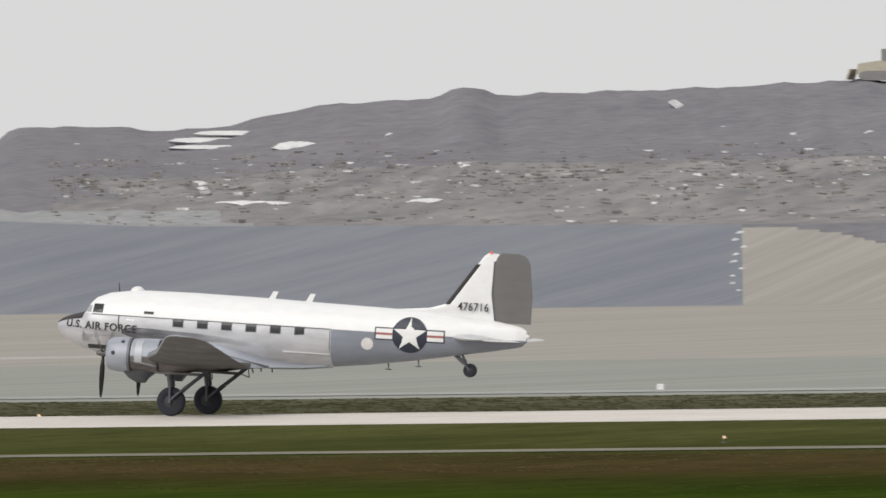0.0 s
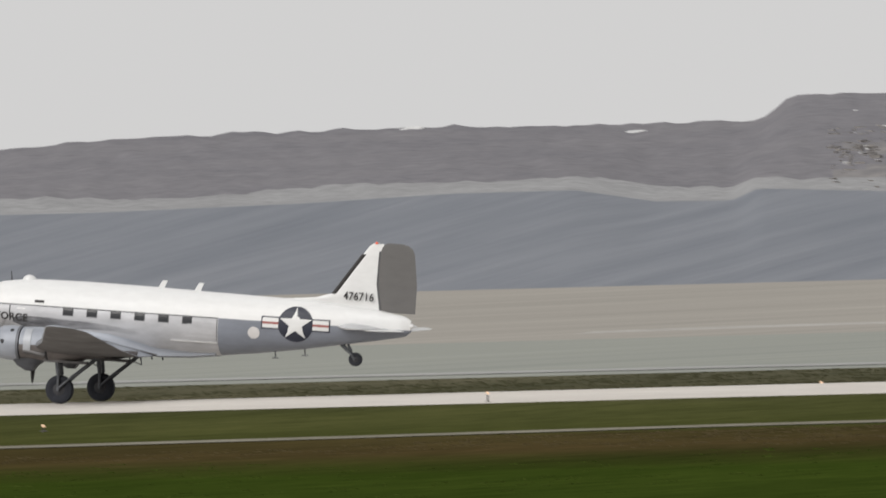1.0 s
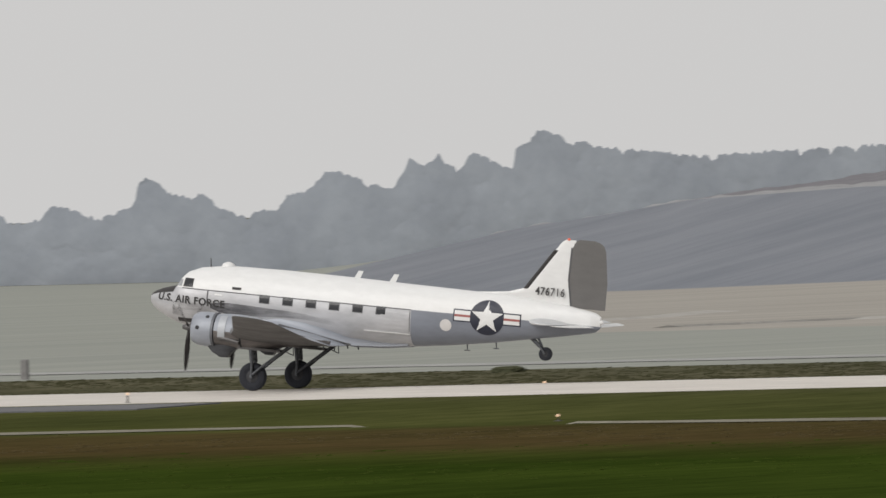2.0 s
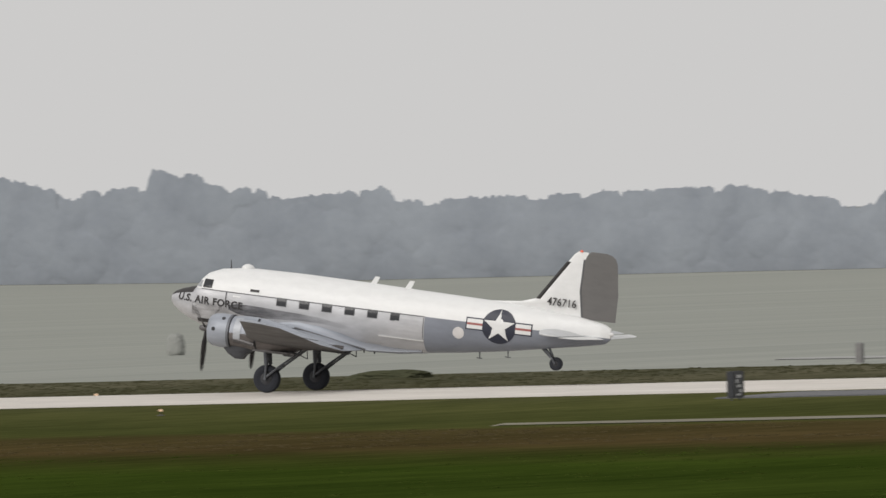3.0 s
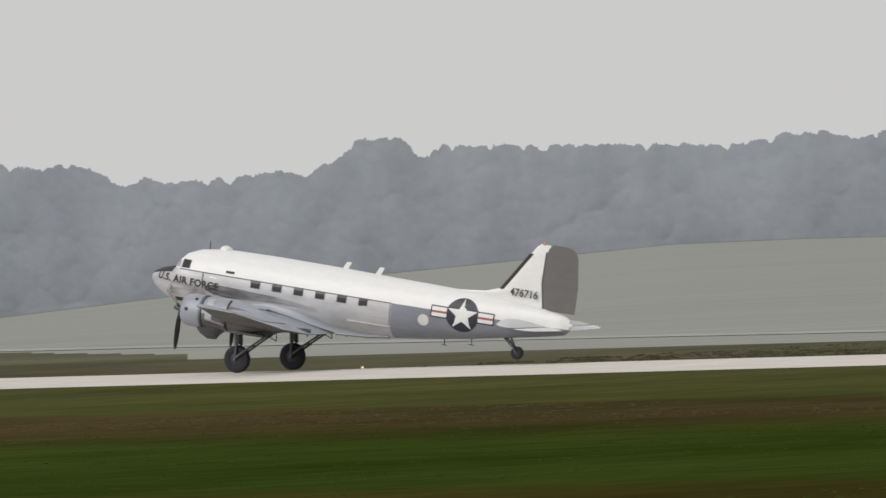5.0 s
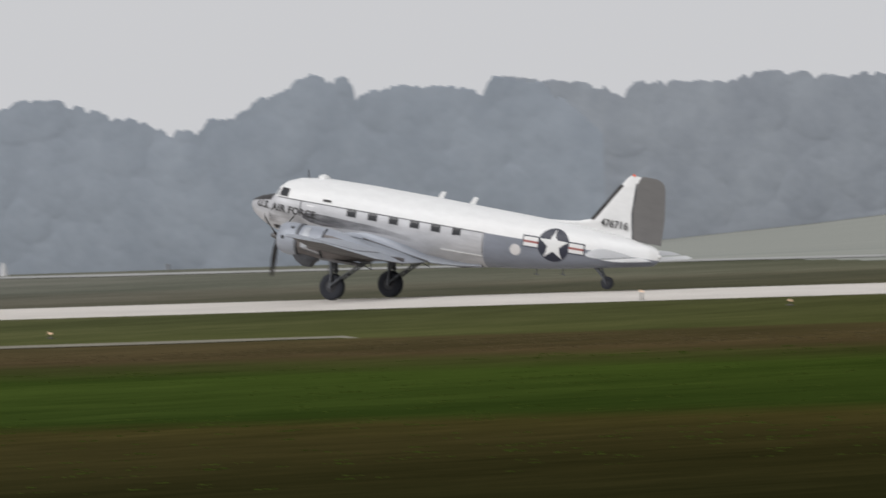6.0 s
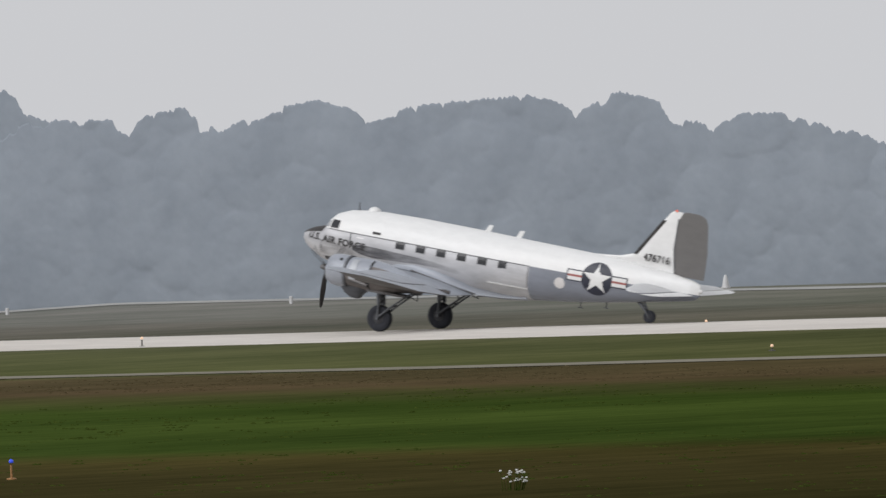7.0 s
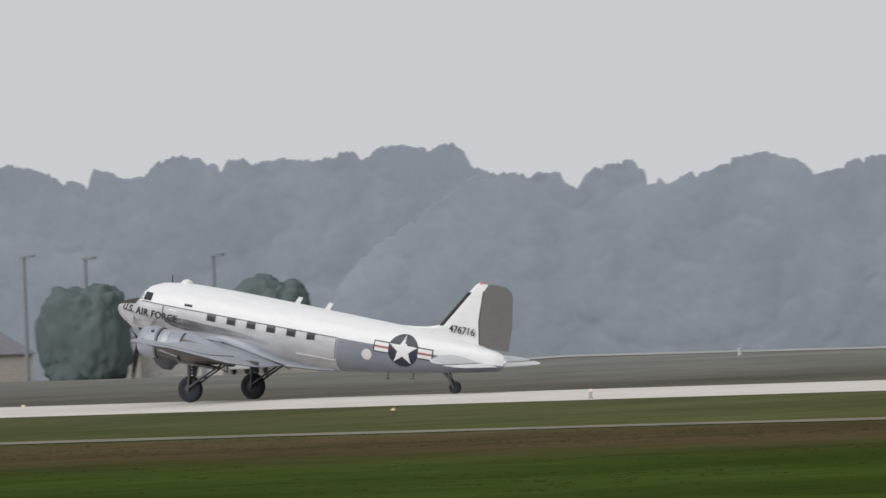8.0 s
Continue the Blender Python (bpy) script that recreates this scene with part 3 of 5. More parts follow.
def hull_patch(name, x0, x1, a0, a1, material, parent, label="", lift=0.012):
    """A panel laid over the hull between two stations and two angles (degrees, 0 port, 90 top)."""
    bm = bmesh.new()
    rings = []
    for x in dense(x0, x1, 0.12):
        ang = np.radians(np.linspace(a0, a1, 13))
        rings.append([hull_point(x, p, lift) for p in ang] + [hull_point(x, p, -0.02) for p in ang[::-1]])
    loft(bm, rings)
    return part(name, bm, material, parent, label, True)


def foil(chord, thick, n=14):
    """An aerofoil's outline: (along, up)."""
    k = (1 - np.cos(np.linspace(0, math.pi, n))) / 2
    t = 5 * thick * (0.2969 * np.sqrt(k) - 0.126 * k - 0.3516 * k ** 2 + 0.2843 * k ** 3 - 0.1015 * k ** 4)
    camber = 0.02 * 4 * k * (1 - k)
    up = [(chord * a, chord * (c + b)) for a, b, c in zip(k, t, camber)][::-1]
    low = [(chord * a, chord * (c - b)) for a, b, c in zip(k, t, camber)][1:-1]
    return up + low


def foil_top(chord, thick, k):
    t = 5 * thick * (0.2969 * math.sqrt(k) - 0.126 * k - 0.3516 * k ** 2 + 0.2843 * k ** 3 - 0.1015 * k ** 4)
    return chord * (t + 0.08 * k * (1 - k))


def flat_wing(name, rows, material, parent, label="", rig=0.0):
    """A wing from rows of (y, leading edge x, chord, z, thickness)."""
    bm = bmesh.new()
    loft(bm, [[(x + a, y, z + u + rig * (c - a)) for a, u in foil(c, t)] for y, x, c, z, t in rows])
    return part(name, bm, material, parent, label, True)


def up_wing(name, rows, material, parent, label=""):
    """A fin from rows of (z, leading edge x, chord, thickness)."""
    bm = bmesh.new()
    loft(bm, [[(x + a, u, z) for a, u in foil(c, t)] for z, x, c, t in rows])
    return part(name, bm, material, parent, label, True)


def wing_line(name, rows, k0, k1, material, parent, label="", y0=None, y1=None):
    """A narrow seam along a wing's upper side, between two shares of the chord."""
    ys = [r[0] for r in rows]
    order = np.argsort(ys)
    cols = [np.array([rows[i][c] for i in order]) for c in range(5)]
    bm = bmesh.new()
    rings = []
    for y in np.linspace(y0, y1, 12):
        x, c, z, t = (float(np.interp(y, cols[0], cols[j])) for j in (1, 2, 3, 4))
        rings.append([(x + c * k0, y, z + foil_top(c, t, k0) + 0.05 * c * (1 - k0) + 0.012), (x + c * k1, y, z + foil_top(c, t, k1) + 0.05 * c * (1 - k1) + 0.012),
                      (x + c * k1, y, z + foil_top(c, t, k1) + 0.05 * c * (1 - k1) - 0.01), (x + c * k0, y, z + foil_top(c, t, k0) + 0.05 * c * (1 - k0) - 0.01)])
    loft(bm, rings)
    return part(name, bm, material, parent, label)


def on_hull(name, verts, faces, side, material, parent, label="", lift=0.012):
    """A thin plate laid on the hull's side: points of (x, z)."""
    n = len(verts)
    vs = [(x, side * (hull_y(x, z) + lift), z) for x, z in verts] + [(x, side * (hull_y(x, z) - 0.02), z) for x, z in verts]
    me = bpy.data.meshes.new(name)
    edge = {}
    for f in faces:
        for a, b in zip(f, f[1:] + f[:1]):
            edge[(a, b)] = 1
    fs = [tuple(f) for f in faces] + [tuple(i + n for i in reversed(f)) for f in faces]
    fs += [(b, a, a + n, b + n) for (a, b) in edge if (b, a) not in edge]
    me.from_pydata(vs, [], fs)
    me.materials.append(material)
    return part(name, me, material, parent, label)


def plate(x0, x1, z0, z1, n=6, m=3):
    vs = [(x0 + (x1 - x0) * i / n, z0 + (z1 - z0) * j / m) for i in range(n + 1) for j in range(m + 1)]
    fs = [[i * (m + 1) + j, (i + 1) * (m + 1) + j, (i + 1) * (m + 1) + j + 1, i * (m + 1) + j + 1] for i in range(n) for j in range(m)]
    return vs, fs


def disc(x, z, r, n=40, rings=4):
    vs, fs = [(x, z)], []
    for k in range(1, rings + 1):
        for i in range(n):
            a = 2 * math.pi * i / n
            vs.append((x + r * k / rings * math.cos(a), z + r * k / rings * math.sin(a)))
    for i in range(n):
        fs.append([0, 1 + i, 1 + (i + 1) % n])
    for k in range(rings - 1):
        for i in range(n):
            a, b = 1 + k * n + i, 1 + k * n + (i + 1) % n
            fs.append([a, a + n, b + n, b])
    return vs, fs


def star_shape(x, z, r, n=6):
    """A five-pointed star cut into small facets, so that it follows the curve beneath."""
    tips = []
    for i in range(10):
        a = math.pi / 2 + math.pi * i / 5
        q = r if i % 2 == 0 else r * 0.40
        tips.append((x + q * math.cos(a), z + q * math.sin(a)))
    vs, fs = [(x, z)], []
    for k in range(1, n + 1):
        vs += [(x + (u - x) * k / n, z + (v - z) * k / n) for u, v in tips]
    fs = [[0, 1 + i, 1 + (i + 1) % 10] for i in range(10)]
    for k in range(n - 1):
        for i in range(10):
            a, b = 1 + k * 10 + i, 1 + k * 10 + (i + 1) % 10
            fs.append([a, a + 10, b + 10, b])
    return vs, fs


def text_shape(words, height, bold):
    """Flat triangles of a line of writing, centred: points and faces."""
    cu = bpy.data.curves.new("writing", "FONT")
    cu.body, cu.size, cu.align_x, cu.align_y, cu.offset = words, height * 1.4, "CENTER", "CENTER", bold
    cu.space_character = 1.12
    ob = new("writing", cu)
    dg = bpy.context.evaluated_depsgraph_get()
    me = bpy.data.meshes.new_from_object(ob.evaluated_get(dg))
    vs = [(v.co.x, v.co.y) for v in me.vertices]
    fs = [list(p.vertices) for p in me.polygons]
    bpy.data.objects.remove(ob)
    bpy.data.curves.remove(cu)
    bpy.data.meshes.remove(me)
    return vs, fs


AXLE = 0.57
plane = thing("propeller_aeroplane", "twin-engined propeller transport, white over bare metal, rolling along the runway", "aeroplane")
hull_part("lower_hull", -5.49, 5.8, False, M_ALU, plane, "bare aluminium lower fuselage")
hull_part("rear_hull", 5.8, 13.4, False, M_GREY, plane, "grey-painted rear lower fuselage")
hull_part("upper_hull", -4.34, 13.38, True, M_WHITE, plane, "white-painted upper fuselage")
hull_patch("glare_panel", -5.42, -4.34, 38, 142, M_BLACK, plane, "matt black anti-glare nose panel")

# cockpit and cabin windows
for a0, a1 in ((62, 88), (92, 118)):
    hull_patch("windscreen", -4.29, -4.08, a0, a1, M_SHEEN, plane, "raked windscreen pane with painted sky reflection")
for s in (-1, 1):
    fr = on_hull("cockpit_window", *plate(-3.86, -3.44, 3.24, 3.58, 4, 3), s, M_BLACK, plane, "dark cockpit side window", 0.012)
    on_hull("pane", *plate(-3.83, -3.48, 3.27, 3.55, 4, 3), s, M_GLASS, fr, "", 0.020)
    on_hull("quarter_window", *plate(-4.18, -3.94, 3.24, 3.50, 3, 3), s, M_SHEEN, plane, "small pale reflecting quarter window", 0.014)
    on_hull("side_stripe", *plate(-3.9, 5.8, 3.155, 3.195, 40, 1), s, M_SEAM, plane, "thin dark dividing stripe")
    on_hull("escape_slot", *plate(-1.75, -1.36, 3.30, 3.40, 3, 1), s, M_BLACK, plane, "narrow dark slot in the white paint")
    # shade and reflection over the wing root, painted as a tapering plate
    vs = [(x, z0 + (z1 - z0) * j / 3) for x, z0, z1 in ((-2.6, 2.48, 2.66), (-2.2, 2.34, 2.74), (-1.6, 2.28, 2.74), (-1.0, 2.30, 2.72), (-0.3, 2.34, 2.69), (0.5, 2.38, 2.66), (1.4, 2.38, 2.60), (2.4, 2.28, 2.44), (3.2, 2.14, 2.24)) for j in range(4)]
    on_hull("root_shade", vs, [[i * 4 + j, (i + 1) * 4 + j, (i + 1) * 4 + j + 1, i * 4 + j + 1] for i in range(8) for j in range(3)], s, M_ROOT_SHADE, plane, "dark band above the wing root, shade and reflection painted on", 0.006)
    on_hull("nose_grime", *plate(-4.25, -2.55, 2.05, 2.62, 10, 5), s, M_GRIME, plane, "brownish oil grime low on the nose", 0.007)
    on_hull("chin_patch", *plate(-4.05, -3.2, 1.82, 1.98, 8, 2), s, M_BLACK, plane, "black patch under the chin", 0.010)
    on_hull("frame_band", *plate(-2.78, -2.73, 2.65, 3.15, 1, 4), s, M_SEAM, plane, "dark vertical seam")
    on_hull("door_handle", *plate(-2.45, -2.12, 3.00, 3.06, 2, 1), s, M_WHITE, plane, "white handle")
    for i in range(6):
        x = -0.34 + 0.98 * i
        fr = on_hull("cabin_window", *plate(x - 0.22, x + 0.22, 2.86, 3.20, 3, 3), s, M_SEAM, plane, "square dark cabin window", 0.010)
        on_hull("pane", *plate(x - 0.185, x + 0.185, 2.89, 3.165, 3, 3), s, M_GLASS, fr, "", 0.018)
    dr = on_hull("cargo_door", *plate(4.55, 5.74, 2.22, 3.13, 8, 6), s, M_ALU, plane, "bare metal cargo door", 0.014)
    on_hull("door_seam", *plate(5.75, 5.77, 2.3, 3.12, 1, 6), s, M_SEAM, dr, "", 0.010)
    on_hull("door_sill", *plate(3.9, 5.78, 2.17, 2.215, 10, 1), s, M_WHITE, dr, "bright metal sill", 0.05)
    on_hull("round_badge", *disc(7.25, 2.70, 0.235), s, M_CREAM, plane, "pale round badge", 0.010)
    # national marking: disc, star and striped bars
    rd = on_hull("marking_disc", *disc(8.90, 3.14, 0.70), s, M_NAVY, plane, "dark blue disc with a white star", 0.012)
    on_hull("star", *star_shape(8.90, 3.14, 0.67), s, M_WHITE, rd, "white five-pointed star", 0.030)
    for d in (-1, 1):
        c = 8.90 + d * 1.0
        bar = on_hull("marking_bar", *plate(c - 0.37, c + 0.37, 2.89, 3.39, 6, 4), s, M_NAVY, plane, "dark-bordered bar with a red stripe", 0.009)
        on_hull("white_bar", *plate(c - 0.32, c + 0.32, 2.94, 3.34, 6, 4), s, M_WHITE, bar, "", 0.015)
        on_hull("red_stripe", *plate(c - 0.32, c + 0.32, 3.09, 3.18, 6, 2), s, M_RED, bar, "", 0.021)
    tv, tf = text_shape("U.S. AIR FORCE", 0.29, 0.008)
    tx = max(v[0] for v in tv)
    k = 1.50 / tx
    on_hull("lettering", [(-3.50 + k * v[0] * -s, 2.70 + v[1] - 0.03 * k * v[0] * -s) for v in tv], tf if s < 0 else [f[::-1] for f in tf], s, M_BLACK, plane, "black service lettering", 0.03)
    # fin number
    tv, tf = text_shape("476716", 0.32, 0.002)
    k = 0.61 / max(v[0] for v in tv)
    me = bpy.data.meshes.new("fin_number")
    me.from_pydata([(11.2 + k * v[0] * -s, s * (0.13 - 0.02 * abs(v[0])), 4.36 + v[1]) for v in tv], [], [tuple(f) for f in tf])
    bmx = bmesh.new()
    bmx.from_mesh(me)
    bmesh.ops.solidify(bmx, geom=bmx.faces[:], thickness=0.03)
    part("fin_number", bmx, M_BLACK, plane, "black serial number")

# tail
up_wing("fin", [(3.8, 7.6, 4.5, 0.05), (4.10, 8.0, 4.1, 0.055), (4.17, 8.8, 3.3, 0.065), (4.24, 9.45, 2.6, 0.08), (4.44, 10.10, 1.94, 0.105), (6.05, 11.26, 0.88, 0.12), (6.38, 11.50, 0.62, 0.1), (6.50, 11.66, 0.42, 0.06)],
        M_WHITE, plane, "white fin with a dorsal fillet")
up_wing("de_icing_boot", [(4.42, 10.05, 0.32, 0.62), (6.05, 11.20, 0.26, 0.6)], M_BLACK, plane, "black rubber leading edge")
rudder = up_wing("rudder", [(3.82, 12.12, 1.40, 0.08), (4.9, 11.93, 1.60, 0.09), (6.15, 11.95, 1.42, 0.08), (6.36, 12.03, 1.24, 0.07), (6.48, 12.12, 0.98, 0.07), (6.54, 12.22, 0.65, 0.06)], M_RUDDER, plane, "dark grey fabric-covered rudder")
up_wing("hinge_line", [(3.84, 12.05, 0.10, 0.8), (4.9, 11.87, 0.10, 0.9), (6.2, 11.90, 0.09, 0.8)], M_SEAM, plane, "dark rudder hinge")
bm = bmesh.new()
lathe(bm, [(0, 0.05), (0.02, 0.065), (0.06, 0.06), (0.09, 0.03)], "z", 14, (11.78, 0, 6.48))
part("beacon", bm, M_BEACON, plane, "small red beacon lamp", True)
bm = bmesh.new()
lathe(bm, [(13.36, 0.10), (13.45, 0.09), (13.5, 0.04)], "x", 12, (0, 0, 3.35))
part("tail_light", bm, M_WHITE, plane, "small tail lamp", True)
STAB = [(0.2, 10.55, 1.80, 3.16, 0.14), (1.0, 10.70, 1.70, 3.17, 0.14), (3.3, 11.52, 1.05, 3.21, 0.15), (3.85, 11.85, 0.72, 3.22, 0.15), (4.03, 12.1, 0.42, 3.22, 0.13)]
for s in (-1, 1):
    flat_wing("stabiliser", [(s * y, x, c, z, t) for y, x, c, z, t in STAB], M_STAB, plane, "pale grey stabiliser")
    flat_wing("elevator", [(s * 0.25, 12.37, 0.85, 3.12, 0.10), (s * 3.3, 12.62, 0.66, 3.17, 0.09), (s * 3.9, 12.62, 0.5, 3.18, 0.08), (s * 4.1, 12.62, 0.3, 3.19, 0.06)], M_WHITE, plane, "white elevator")

# wings
WING = [(0.8, -1.2, 4.4, 1.50, 0.15), (2.9, -1.1, 4.3, 1.50, 0.15), (3.4, -0.95, 4.2, 1.53, 0.15), (6.6, 0.25, 3.28, 1.83, 0.13), (12.3, 2.10, 1.70, 2.64, 0.10), (13.2, 2.42, 1.38, 2.72, 0.095), (13.9, 2.75, 0.98, 2.79, 0.09), (14.3, 3.1, 0.5, 2.83, 0.08)]


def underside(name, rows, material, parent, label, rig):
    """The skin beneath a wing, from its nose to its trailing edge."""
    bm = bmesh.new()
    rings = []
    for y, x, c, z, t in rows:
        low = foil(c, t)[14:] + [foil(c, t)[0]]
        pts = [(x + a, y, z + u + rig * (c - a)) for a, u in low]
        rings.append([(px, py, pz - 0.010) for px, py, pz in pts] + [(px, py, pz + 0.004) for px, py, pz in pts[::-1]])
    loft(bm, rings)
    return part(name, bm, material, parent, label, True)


for s in (-1, 1):
    wr = [(s * y, x, c, z, t) for y, x, c, z, t in WING]
    wing = flat_wing("wing", wr, M_WING, plane, "silver-painted wing", 0.05)
    underside("wing_underside", wr, M_UNDER, wing, "dark underside with oil and shade painted in", 0.05)
    wing_line("aileron_gap", wr, 0.74, 0.765, M_SEAM, wing, "", s * 3.5, s * 12.8)
    wing_line("de_icing_boot", wr, 0.004, 0.045, M_SEAM, wing, "dark leading edge boot", s * 4.0, s * 12.8)
    # fairing that sweeps from the wing root up to the hull
    bm = bmesh.new()
    rings, seam = [], []
    for x, zw, wide, up in ((-1.1, 1.95, 0.10, 2.1), (-0.4, 2.12, 0.22, 2.35), (0.4, 2.10, 0.30, 2.48), (1.4, 1.93, 0.34, 2.45), (2.4, 1.72, 0.34, 2.30), (3.3, 1.55, 0.30, 2.12), (4.6, 1.62, 0.12, 2.0), (5.6, 1.75, 0.02, 1.95)):
        hy = hull_y(x, up) - 0.02
        base = max(hull_y(x, zw) if zw > 1.5 else 1.0, 0.5)
        ring = [(x, s * (base + wide), zw - 0.03)]
        for k in (0.25, 0.5, 0.75):
            ring.append((x, s * (base + wide + (hy - base - wide) * k - 0.10 * math.sin(math.pi * k)), zw + (up - zw) * k ** 1.5))
        ring += [(x, s * hy, up), (x, s * (hy - 0.25), up), (x, s * (base - 0.2), zw - 0.10)]
        rings.append(ring)
        seam.append((x, s * (base + wide), zw))
    loft(bm, rings)
    part("wing_fillet", bm, M_WING, plane, "silver wing root fairing", True)
    bm = bmesh.new()
    for p, q in zip(seam[2:5], seam[3:6]):
        rod(bm, p, q, 0.035)
    part("root_seam", bm, M_SEAM, plane, "dark wing root seam")
    for x in (2.35, 2.8):
        bm = bmesh.new()
        rod(bm, (x, s * 1.5, 1.58), (x + 0.08, s * 1.5, 1.28), 0.03)
        part("flap_hinge", bm, M_STRUT, plane, "thin flap hinge arm")

# engines, propellers, main undercarriage: one set built for each side
props, wheels = [], []


def engine(s):
    yc, zc = s * 2.82, 1.71
    bm = bmesh.new()
    lathe(bm, [(-2.3, 0.40), (-2.54, 0.44), (-2.62, 0.50), (-2.60, 0.56), (-2.44, 0.65), (-2.1, 0.69), (-1.72, 0.68)], "x", 36, (0, yc, zc))
    cowl = part("cowling", bm, M_WING, plane, "silver-grey engine cowling", True)
    bm = bmesh.new()
    lathe(bm, [(-1.74, 0.58), (-1.74, 0.695), (-1.64, 0.70), (-1.62, 0.60)], "x", 36, (0, yc, zc))
    part("cowl_flap_ring", bm, M_RING, cowl, "grey cowl flap ring", True)
    bm = bmesh.new()
    lathe(bm, [(-2.42, 0.05), (-2.42, 0.42), (-2.3, 0.43)], "x", 24, (0, yc, zc))
    for i in range(9):
        a = 2 * math.pi * i / 9
        rod(bm, (-2.45, yc + 0.14 * math.cos(a), zc + 0.14 * math.sin(a)), (-2.45, yc + 0.42 * math.cos(a), zc + 0.42 * math.sin(a)), 0.09, 0.08, 8)
    part("radial_engine", bm, M_DARK, cowl, "dark radial cylinders")
    bm = bmesh.new()
    rings = []
    for x, ry, rt, rb in ((-1.6, 0.66, 0.66, 0.62), (-1.2, 0.67, 0.70, 0.62), (-0.7, 0.66, 0.71, 0.64), (-0.1, 0.62, 0.66, 0.64), (0.5, 0.54, 0.53, 0.56), (1.2, 0.42, 0.34, 0.42), (2.2, 0.25, 0.08, 0.26), (3.1, 0.06, -0.05, 0.14)):
        rings.append((x, ry, rt, rb))
    # lower half is darker all over: soot and underside shade in one colour
    for nm, lo, hi, mat, lab in (("nacelle", 0.0, math.pi, M_WING, "silver upper nacelle"), ("nacelle_belly", math.pi, 2 * math.pi, M_SOOT, "lower nacelle darkened for soot and underside shade")):
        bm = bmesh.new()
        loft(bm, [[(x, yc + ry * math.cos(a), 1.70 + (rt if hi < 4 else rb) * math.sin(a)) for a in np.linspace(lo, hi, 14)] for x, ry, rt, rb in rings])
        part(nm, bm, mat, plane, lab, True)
    bm = bmesh.new()
    rings = []
    for x, top, low, w in ((-1.95, 1.25, 1.04, 0.24), (-1.75, 1.30, 0.84, 0.30), (-1.40, 1.35, 0.66, 0.31), (-1.12, 1.3, 0.66, 0.29), (-0.98, 1.3, 0.86, 0.27), (-0.72, 1.3, 1.06, 0.24)):
        rings.append([(x, yc - w, top), (x, yc - w, (top + low) / 2), (x, yc - 0.6 * w, low), (x, yc + 0.6 * w, low), (x, yc + w, (top + low) / 2), (x, yc + w, top)])
    loft(bm, rings)
    part("oil_cooler_scoop", bm, M_SCOOP, plane, "dark scoop under the engine", True)
    bm = bmesh.new()
    rod(bm, (-1.4, yc - s * 0.0 + 0.55 * s, 1.45), (-0.5, yc + 0.58 * s, 1.32), 0.10, 0.09)
    part("exhaust_pipe", bm, M_DARK, plane, "sooty exhaust pipe")
    # a dark slab stands in for the wheel well's shaded opening
    bm = bmesh.new()
    box(bm, -0.65, 1.15, yc - 0.34, yc + 0.34, 1.06, 1.16)
    part("wheel_well", bm, M_DARK, plane, "dark slab in place of the shaded wheel well")
    def wrap(name, rows, lo, hi, material, label, lift):
        """A curved sheet laid on the nacelle's outer side."""
        turns = [(radians(v), lift) for v in range(lo, hi + 1, 10)] + [(radians(v), -0.03) for v in range(hi, lo - 1, -10)]
        sheet_bm = bmesh.new()
        loft(sheet_bm, [[(x, yc + s * (ry + d) * math.cos(a), 1.70 + ((rt if a > 0 else rb) + d) * math.sin(a)) for a, d in turns] for x, ry, rt, rb in rows])
        return part(name, sheet_bm, material, plane, label, True)

    wrap("dark_streak", ((-0.45, 0.645, 0.69, 0.64), (-0.1, 0.62, 0.66, 0.64), (0.5, 0.54, 0.53, 0.56), (1.2, 0.42, 0.34, 0.42), (1.8, 0.32, 0.18, 0.33)), -80, 40, M_SOOT, "sooty patch behind the cowling", 0.014)
    wrap("nacelle_panel", ((-1.42, 0.665, 0.68, 0.62), (-1.12, 0.67, 0.705, 0.62)), -30, 60, M_PANEL, "paler panel on the nacelle", 0.016)
    wrap("firewall_gap", ((-0.52, 0.652, 0.70, 0.64), (-0.44, 0.645, 0.69, 0.64)), -80, 70, M_GAP, "dark gap at the firewall", 0.02)
    for a, x in ((5, -2.28), (48, -1.95)):
        c, q = math.cos(radians(a)), math.sin(radians(a))
        bm = bmesh.new()
        rod(bm, (x, yc + s * 0.60 * c, zc + 0.60 * q), (x, yc + s * 0.695 * c, zc + 0.695 * q), 0.085, 0.08, 12)
        part("cowl_port", bm, M_GAP, cowl, "small dark round port")
    # propeller
    bm = bmesh.new()
    lathe(bm, [(-0.28, 0.03), (-0.24, 0.09), (-0.08, 0.13), (0.10, 0.14), (0.35, 0.12)], "x", 18)
    hub = part("propeller", bm, M_DARK, plane, "three-bladed propeller with dark blades", True)
    hub.location = (-2.85, yc, zc)
    for i in range(3):
        bm = bmesh.new()
        rings = []
        for r, c, tw in ((0.12, 0.10, 70), (0.3, 0.13, 62), (0.55, 0.21, 50), (0.95, 0.25, 38), (1.35, 0.23, 28), (1.62, 0.17, 24), (1.74, 0.07, 22)):
            w = radians(tw)
            th = 0.045 if r < 0.4 else 0.022
            rings.append([(math.sin(w) * u * c / 2 + math.cos(w) * v, math.cos(w) * u * c / 2 - math.sin(w) * v, -r) for u, v in ((-1, 0), (0, th), (1, 0), (0, -th))])
        loft(bm, rings)
        bl = part("blade", bm, M_BLACK, hub, "", True)
        bl.rotation_euler = (2 * math.pi * i / 3, 0, 0)
    props.append((hub, (-2.85, yc, zc)))
    # undercarriage leg
    leg = bmesh.new()
